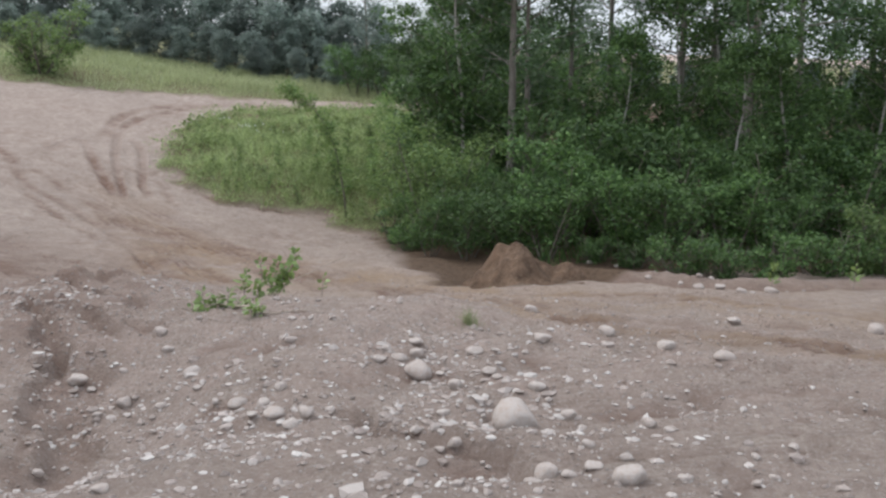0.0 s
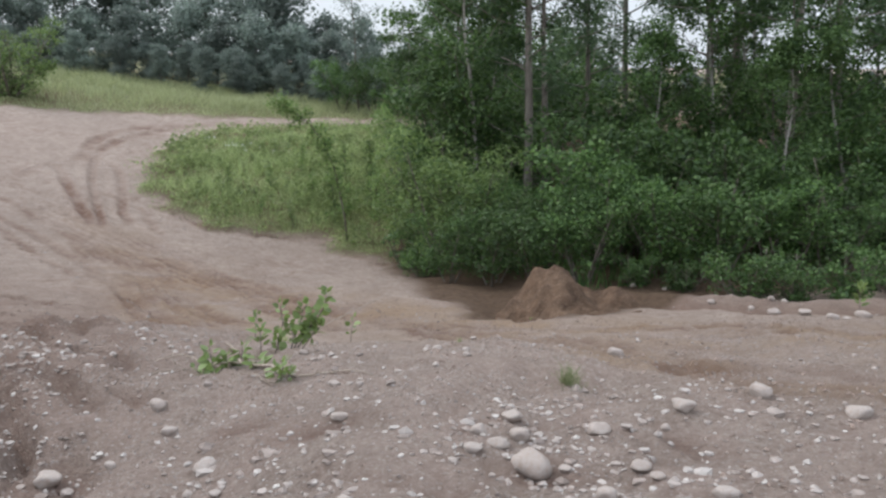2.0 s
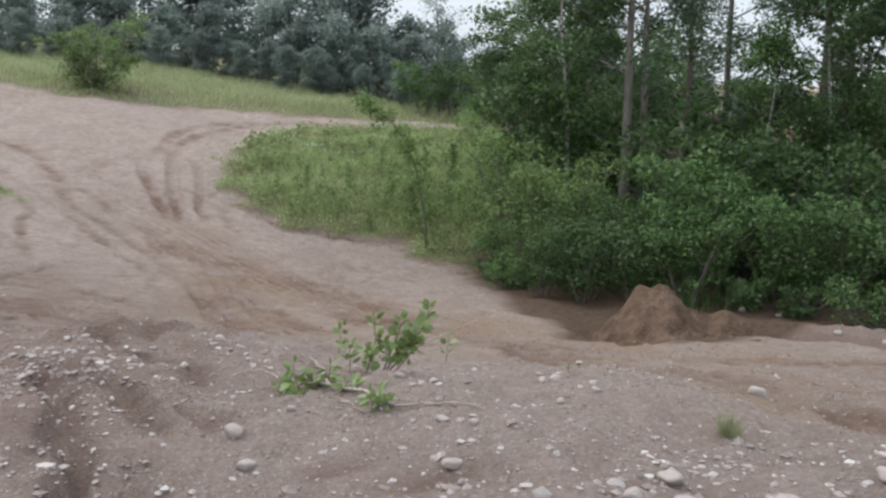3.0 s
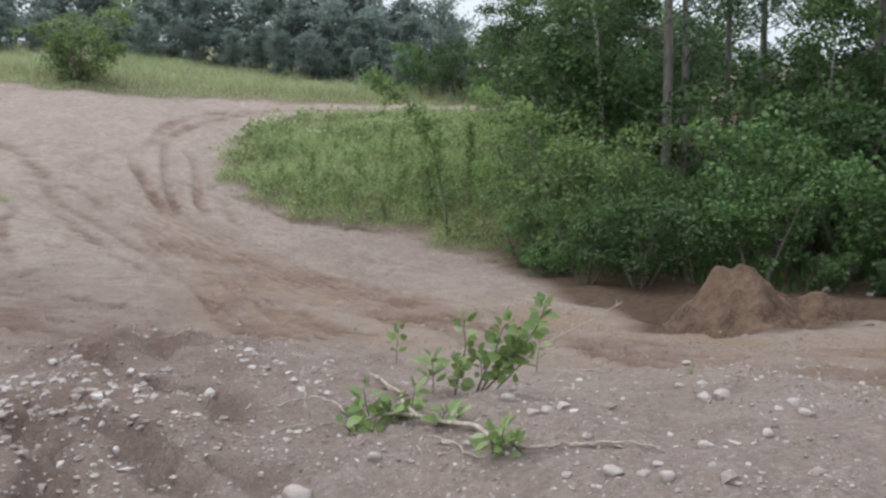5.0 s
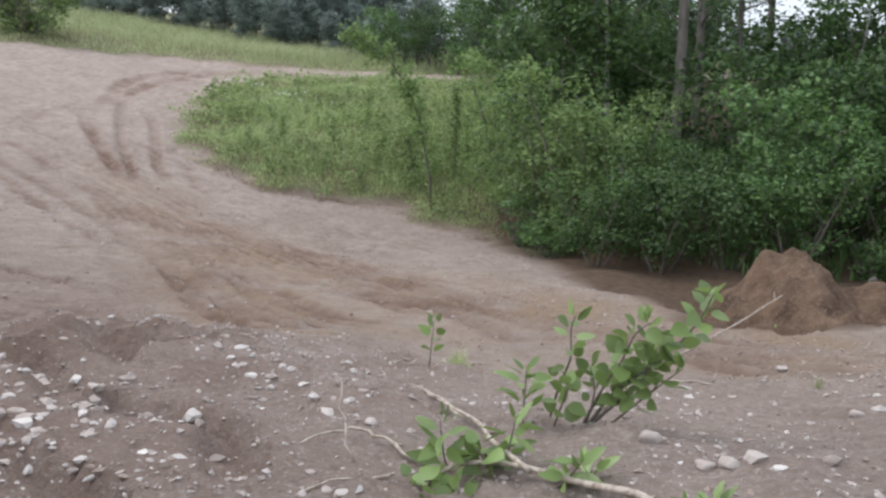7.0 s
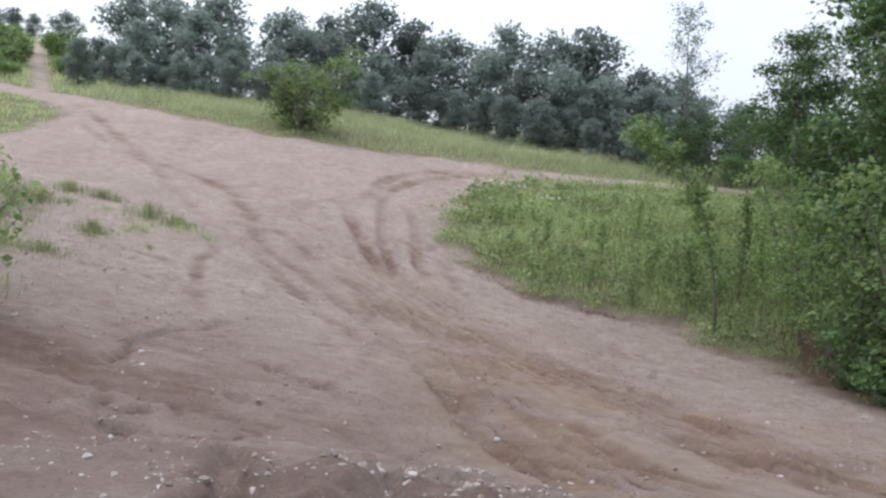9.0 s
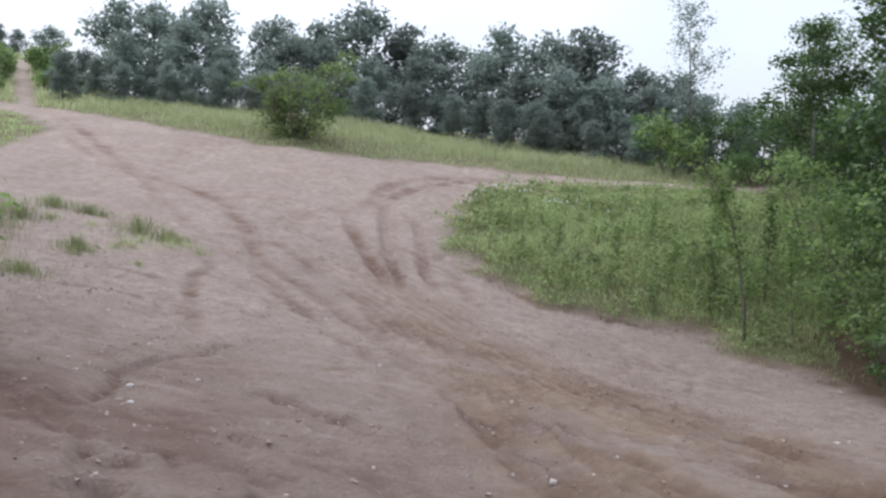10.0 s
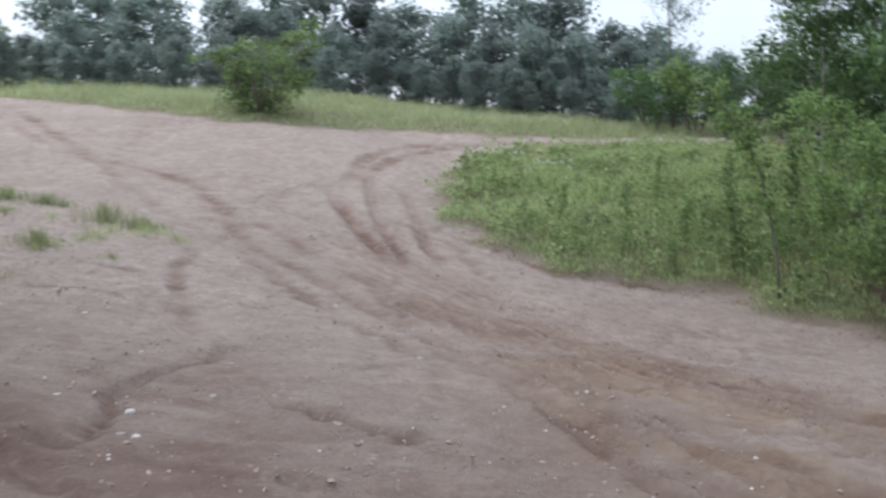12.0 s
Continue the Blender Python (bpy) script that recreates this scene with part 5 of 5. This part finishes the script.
# ---- heap of dug earth ----


def earth_mound():
    """A steep dug mound whose front runs down into the pit, with a shoulder towards the ridge."""
    n = 104
    u, w = np.linspace(-1.9, 2.1, n), np.linspace(-2.6, 1.4, n)
    hx, hy = np.meshgrid(u, w)
    wx, wy = hx + 0.14 * ripple(hx, hy, 0.5, 73), hy + 0.14 * ripple(hx, hy, 0.45, 74)
    r = np.hypot(np.where(wx > 0, wx / 0.78, wx / 1.02), np.where(wy < 0, wy / 1.9, wy / 0.9))
    hz = 0.92 * np.clip(1 - r**1.08, 0, 1) * (1 - 0.1 * np.clip(1 - r / 0.25, 0, 1)) + 0.2 * bump_at(wx, wy, 1.15, -0.1, 0.8, 0.5)
    hz = hz * (1 + 0.1 * ripple(hx, hy, 0.6, 71)) + 0.07 * np.abs(ripple(hx, hy, 0.35, 76)) + 0.085 * ripple(hx, hy, 0.26, 72) + 0.06 * ripple(hx, hy, 0.13, 75) + 0.03 * ripple(hx, hy, 0.07, 77)
    edge = np.clip((np.maximum(np.abs(hx - 0.1) / 2.0, np.abs(hy + 0.6) / 2.0) - 0.55) / 0.4, 0, 1)
    base = surface(hx.ravel() + 1.5, hy.ravel() + 18.6, False)[0].reshape(n, n)
    c = np.arange(n * n).reshape(n, n)
    f = np.stack([c[:-1, :-1], c[:-1, 1:], c[1:, 1:], c[1:, :-1]], -1).reshape(-1, 4)
    v = np.stack([hx.ravel(), hy.ravel(), (hz - 0.06 - 0.4 * edge + base).ravel()], 1)
    ob = tagged(new("earth_mound", mesh_of("earth_mound", v, f, EARTH)), "mound of dug brown sandy earth beside a pit", "earth mound")
    ob.location = (1.5, 18.6, 0)


earth_mound()

# ---- poplar shoots on a fallen branch ----


def leaf_mesh(name, long, wide, mat):
    """A broad pointed leaf with a stalk end, folded along its rib and curled at the tip."""
    rim = [(0, 0.02), (0.3, 0.1), (0.5, 0.34), (0.42, 0.62), (0.22, 0.84), (0, 1.0)]
    v = [(0.0, q * long, 0.0 - 0.12 * long * q * q) for q in (0.02, 0.35, 0.65, 1.0)]
    right = [(a * wide, q * long, 0.16 * a * wide - 0.12 * long * q * q) for a, q in rim[1:-1]]
    left = [(-a, b, c) for a, b, c in right]
    v += right + left
    f = [(0, 4, 5, 1), (1, 5, 6, 2), (2, 6, 7, 3), (0, 1, 9, 8), (1, 2, 10, 9), (2, 3, 11, 10)]
    return mesh_of(name, v, f, mat)


LEAVES = [leaf_mesh("leaf", 0.1, 0.085, LEAF_BRIGHT), leaf_mesh("leaf", 0.075, 0.06, LEAF_BRIGHT), leaf_mesh("leaf", 0.115, 0.05, LEAF_BRIGHT)]


def leafy_shoot(rng, root, line, count, start=0.25, size=1.0, kind=None):
    """Leaves set round a bent stem, larger below, small and upright at the tip."""
    line = [np.array(p, float) for p in line]
    for k in range(count):
        q = start + (1 - start) * (k + 0.5) / count
        i = min(int(q * (len(line) - 1)), len(line) - 2)
        p = line[i] + (line[i + 1] - line[i]) * (q * (len(line) - 1) - i)
        a = k * 2.4 + rng.uniform(-0.5, 0.5)
        up = rng.uniform(-0.3, 0.95) + 0.5 * (q > 0.85)
        d = Vector((math.cos(a) * math.cos(up), math.sin(a) * math.cos(up), math.sin(up)))
        s = size * rng.uniform(0.75, 1.2) * (1.0 if q < 0.85 else 0.7)
        ob = part("leaf", LEAVES[rng.integers(0, 3) if kind is None else kind], root)
        ob.matrix_basis = Matrix.Translation(Vector(p) + d * 0.025) @ d.to_track_quat("Y", "Z").to_matrix().to_4x4() @ Matrix.Rotation(rng.normal(0, 0.95), 4, "Y") @ Matrix.Diagonal((s, s, s, 1))


def rounded(points, steps=5):
    """A smooth line through points in space."""
    p = [np.array(q, float) for q in [points[0], *points, points[-1]]]
    out = []
    for k in range(1, len(p) - 2):
        a, b, c, d = p[k - 1 : k + 3]
        for s in np.arange(steps) / steps:
            out.append(0.5 * (2 * b + (c - a) * s + (2 * a - 5 * b + 4 * c - d) * s * s + (3 * b - a - 3 * c + d) * s**3))
    out.append(p[-1])
    return out


def grounded(points, lift=0.02):
    return [(a, b, height(a, b) + lift + c) for a, b, c in points]


def poplar_plant():
    rng = np.random.default_rng(50)
    root = tagged(new("poplar_shoots"), "bright green poplar shoots sprouting from a pale fallen branch", "plant")
    trunk = rounded(grounded([(-2.95, 10.61, 0.0), (-2.81, 10.69, 0.03), (-2.61, 10.65, 0.03), (-2.42, 10.44, 0.02), (-2.32, 10.32, 0.02), (-2.22, 10.21, 0.02), (-2.13, 10.06, 0.0)]))
    v, f = tube(trunk, np.linspace(0.008, 0.017, len(trunk)), 8)
    part("fallen_stem", mesh_of("fallen_stem", v, f, DEAD_WOOD), root, "pale peeled fallen stem")
    stub = rounded(grounded([(-2.97, 11.9, 0.0), (-2.86, 11.5, 0.04), (-2.73, 11.2, 0.03), (-2.68, 10.87, 0.04), (-2.56, 10.57, 0.03)]))
    v, f = tube(stub, np.linspace(0.006, 0.013, len(stub)), 7)
    part("side_stem", mesh_of("side_stem", v, f, DEAD_WOOD), root, "pale curved side stem")

    def shoot(points, count, thick=0.007, size=1.0, kind=None):
        foot = (points[0][0], points[0][1], height(points[0][0], points[0][1]) - 0.02)
        line = rounded([foot, *points[1:]], 4)
        v, f = tube(line, np.linspace(thick, 0.0025, len(line)), 6)
        part("shoot", mesh_of("shoot", v, f, GREY_BARK), root)
        leafy_shoot(rng, root, line, count, 0.25, size, kind)

    # the long shoot that leans over the sand, and those beside it
    shoot([(-2.23, 11.35, 0), (-2.11, 11.27, -0.23), (-1.98, 11.19, -0.09), (-1.88, 11.11, 0.056), (-1.83, 11.03, 0.185), (-1.815, 10.95, 0.30)], 34, 0.009, 1.0, 0)
    shoot([(-2.15, 11.3, 0), (-1.97, 11.15, -0.18), (-1.87, 11.1, -0.067)], 13, 0.006, 0.9, 0)
    shoot([(-2.25, 11.35, 0), (-2.17, 11.29, -0.234), (-2.11, 11.22, -0.082), (-2.07, 11.16, 0.062), (-2.02, 11.1, 0.13)], 24, 0.008, 0.95, 0)
    shoot([(-2.22, 11.35, 0), (-2.11, 11.28, -0.3), (-2.02, 11.22, -0.18), (-2.0, 11.15, -0.03)], 22, 0.007, 0.95, 0)
    shoot([(-2.23, 11.35, 0), (-2.2, 11.32, -0.26), (-2.23, 11.3, -0.137)], 12, 0.006, 0.95)
    shoot([(-2.38, 11.45, 0), (-2.35, 11.41, -0.27), (-2.31, 11.38, -0.126), (-2.32, 11.34, 0.018), (-2.31, 11.3, 0.10)], 17, 0.007, 0.95)
    shoot([(-2.52, 11.3, 0), (-2.52, 11.28, -0.258), (-2.52, 11.25, -0.149)], 17, 0.006, 1.0, 2)
    shoot([(-2.38, 11.3, 0), (-2.35, 11.28, -0.31), (-2.33, 11.25, -0.218)], 13, 0.006, 0.9, 0)
    # narrow-leaved shoots round the foot of the fallen stem
    shoot([(-2.63, 10.85, 0), (-2.62, 10.82, -0.33), (-2.6, 10.8, -0.2)], 17, 0.006, 1.0, 2)
    shoot([(-2.49, 10.5, 0), (-2.43, 10.47, -0.29), (-2.39, 10.45, -0.22)], 13, 0.006, 0.95, 2)
    shoot([(-2.41, 10.5, 0), (-2.37, 10.47, -0.317), (-2.35, 10.45, -0.25)], 11, 0.006, 0.95, 2)
    shoot([(-2.85, 10.75, 0), (-2.88, 10.72, -0.334), (-2.9, 10.7, -0.18)], 20, 0.006, 1.0, 2)
    shoot([(-2.75, 10.75, 0), (-2.71, 10.72, -0.367), (-2.76, 10.7, -0.28)], 17, 0.006, 1.0, 0)
    shoot([(-2.92, 10.6, 0), (-2.96, 10.57, -0.41), (-3.0, 10.55, -0.35)], 11, 0.005, 0.85)
    shoot([(-2.83, 10.55, 0), (-2.82, 10.53, -0.41), (-2.83, 10.5, -0.36)], 9, 0.005, 0.85)
    shoot([(-2.13, 9.97, 0), (-2.1, 9.95, -0.22), (-2.08, 9.92, -0.12)], 17, 0.006, 0.9, 2)
    shoot([(-2.13, 9.97, 0), (-2.05, 9.95, -0.26), (-2.03, 9.92, -0.19)], 12, 0.005, 0.85, 2)
    shoot([(-2.14, 9.97, 0), (-2.14, 9.95, -0.233), (-2.16, 9.92, -0.15)], 12, 0.005, 0.85, 2)
    twig = rounded([(-2.2, 11.35, height(-2.2, 11.35) + 0.02), (-1.95, 11.42, -0.2), (-1.7, 11.5, -0.08), (-1.48, 11.6, 0.011), (-1.33, 11.7, 0.07), (-1.23, 11.75, 0.116)], 4)
    v, f = tube(twig, np.linspace(0.0065, 0.003, len(twig)), 6)
    bare = part("bare_twig", mesh_of("bare_twig", v, f, DEAD_WOOD), root, "long bare pale twig")
    v, f = tube([twig[-3], np.array(twig[-1]) + (-0.04, 0.0, 0.02)], [0.004, 0.002], 5)
    part("spur", mesh_of("spur", v, f, DEAD_WOOD), bare)


poplar_plant()


def fallen_branch(points, thick, label):
    line = rounded(grounded(points, thick * 0.4), 4)
    n = len(line)
    v, f = tube([np.array(p) + (0.012 * math.sin(2.1 * k + 40 * thick), 0.012 * math.cos(1.7 * k), 0.004 * math.sin(3.3 * k)) for k, p in enumerate(line)], thick * 0.72 * np.linspace(1, 0.45, n) * (1 + 0.25 * np.sin(np.arange(n) * 2.7)), 7)
    tagged(new("dead_branch", mesh_of("dead_branch", v, f, DEAD_WOOD)), label, "branch", "dead branches by the plant")


fallen_branch([(-2.03, 9.97, 0.01), (-1.87, 9.93, 0.02), (-1.78, 9.92, 0.02), (-1.67, 9.86, 0.01), (-1.56, 9.84, 0.02), (-1.42, 9.78, 0.01), (-1.32, 9.76, 0)], 0.016, "pale dead branch lying on the gravel")
fallen_branch([(-2.96, 10.78, 0.01), (-3.13, 10.95, 0.03), (-3.27, 11.06, 0.03), (-3.44, 10.98, 0.02), (-3.6, 10.86, 0)], 0.013, "curved pale dead twig on stony ground")
fallen_branch([(-3.09, 10.63, 0.01), (-3.31, 10.59, 0.01), (-3.49, 10.39, 0.0)], 0.009, "thin crooked twig lying in sand")
fallen_branch([(-2.76, 11.28, 0.02), (-2.9, 11.62, 0.03), (-3.04, 12.1, 0.02)], 0.014, "thin pale dead stick behind the shoots")
fallen_branch([(-2.16, 9.95, 0.0), (-2.26, 10.01, 0.01), (-2.35, 10.12, 0.02), (-2.52, 10.2, 0.03), (-2.51, 10.02, 0.0)], 0.01, "thin pale bent stick under the shoots")
fallen_branch([(-3.24, 10.75, 0.0), (-3.29, 10.85, 0.15), (-3.32, 10.98, 0.3)], 0.009, "upright pale dead twig")
fallen_branch([(-1.38, 13.06, 0.0), (-1.25, 12.95, 0.01), (-1.1, 12.87, 0.0)], 0.012, "thin brown stick on the sand")


def sprig(x, y, tall, count, label, size=1.0, kind=None, lean=(0.03, 0.0)):
    rng = np.random.default_rng(int(abs(x) * 100 + abs(y) * 10))
    root = tagged(new("poplar_sprig"), label, "plant")
    line = [(0, 0, -0.02), (lean[0] * 0.4, lean[1] * 0.4, tall * 0.5), (lean[0], lean[1], tall)]
    v, f = tube(rounded(line, 3), np.linspace(0.006, 0.002, 7), 6)
    part("stem", mesh_of("stem", v, f, GREY_BARK), root)
    leafy_shoot(rng, root, rounded(line, 3), count, 0.3, size, kind)
    root.location = (x, y, height(x, y))


sprig(-10.9, 17.05, 1.0, 60, "tall leafy willow twig standing beside the bush", 0.8, 2)
sprig(-2.97, 13.35, 0.36, 11, "single leafy poplar sprig growing from sand", 1.0)
sprig(-1.75, 12.9, 0.3, 9, "small leafy poplar sprig on the sandy slope", 0.95)
sprig(6.1, 16.45, 0.5, 22, "yellow-green leafy sprig on the earth bank", 1.2, 2)
sprig(7.55, 16.3, 0.45, 20, "yellow-green leafy sprig beside the wood", 1.2, 2)
sprig(0.95, 17.5, 0.2, 8, "tiny green sprig in the pit", 0.8, 2)


def grass_tuft(x, y, count, tall, label, wide=0.7, blade=0.006, mat=GRASS_PALE):
    rng = np.random.default_rng(int(abs(x * 77) + abs(y * 13)))
    a, r = rng.uniform(0, 6.28, count), np.minimum(np.abs(rng.normal(0, 0.55, count)), 1.5) * tall * wide
    px, py = x + r * np.cos(a), y + r * np.sin(a)
    v, f = blades(rng, px, py, surface(px, py)[0], tall * np.clip(1.1 - 0.5 * r / (tall * wide), 0.25, 1.1), blade, 0.6)
    tagged(new("grass_tuft", mesh_of("grass_tuft", v, f, mat, False)), label, "grass", kind="stuff")


grass_tuft(0.3, 9.45, 150, 0.2, "small green grass tuft on the gravel bank")
grass_tuft(-2.75, 14.2, 140, 0.16, "low green grass tuft on sand")
grass_tuft(-0.45, 13.0, 30, 0.1, "thin green grass tuft on sand")

# clumps of grass and a few leafy weeds on the sandy verge
for tx, ty, tall, wide in ((-14.64, 25.96, 0.4, 1.0), (-13.90, 25.89, 0.26, 1.3), (-14.21, 23.52, 0.3, 0.7), (-16.64, 25.12, 0.34, 1.1), (-17.22, 26.84, 0.3, 1.2), (-17.40, 25.31, 0.34, 1.1), (-13.35, 21.15, 0.22, 1.2), (-16.43, 26.94, 0.26, 1.3),
                           (-13.70, 19.84, 0.34, 1.2), (-14.87, 21.73, 0.36, 1.3), (-13.89, 20.87, 0.3, 1.2), (-12.07, 18.11, 0.36, 1.1), (-15.82, 23.02, 0.4, 1.3), (-12.96, 18.63, 0.36, 1.2), (-16.25, 23.92, 0.34, 1.3), (-18.20, 25.84, 0.4, 1.3), (-14.59, 20.03, 0.5, 1.1)):
    grass_tuft(tx, ty, 300, tall * 0.95, "clump of olive green grass on the sandy verge", wide * 1.9, 0.009, GRASS_OLIVE)
tuft_rng = np.random.default_rng(77)
for k in range(26):
    tx = tuft_rng.uniform(-18.2, -12.8)
    ty = 25.9 + 0.25 * (-14.2 - tx) - tuft_rng.uniform(-0.6, 3.4)
    grass_tuft(tx, ty, 70, tuft_rng.uniform(0.12, 0.24), "thin pale green grass tuft on the sandy verge", 1.6, 0.008, GRASS_OLIVE if k % 2 else GRASS_PALE)
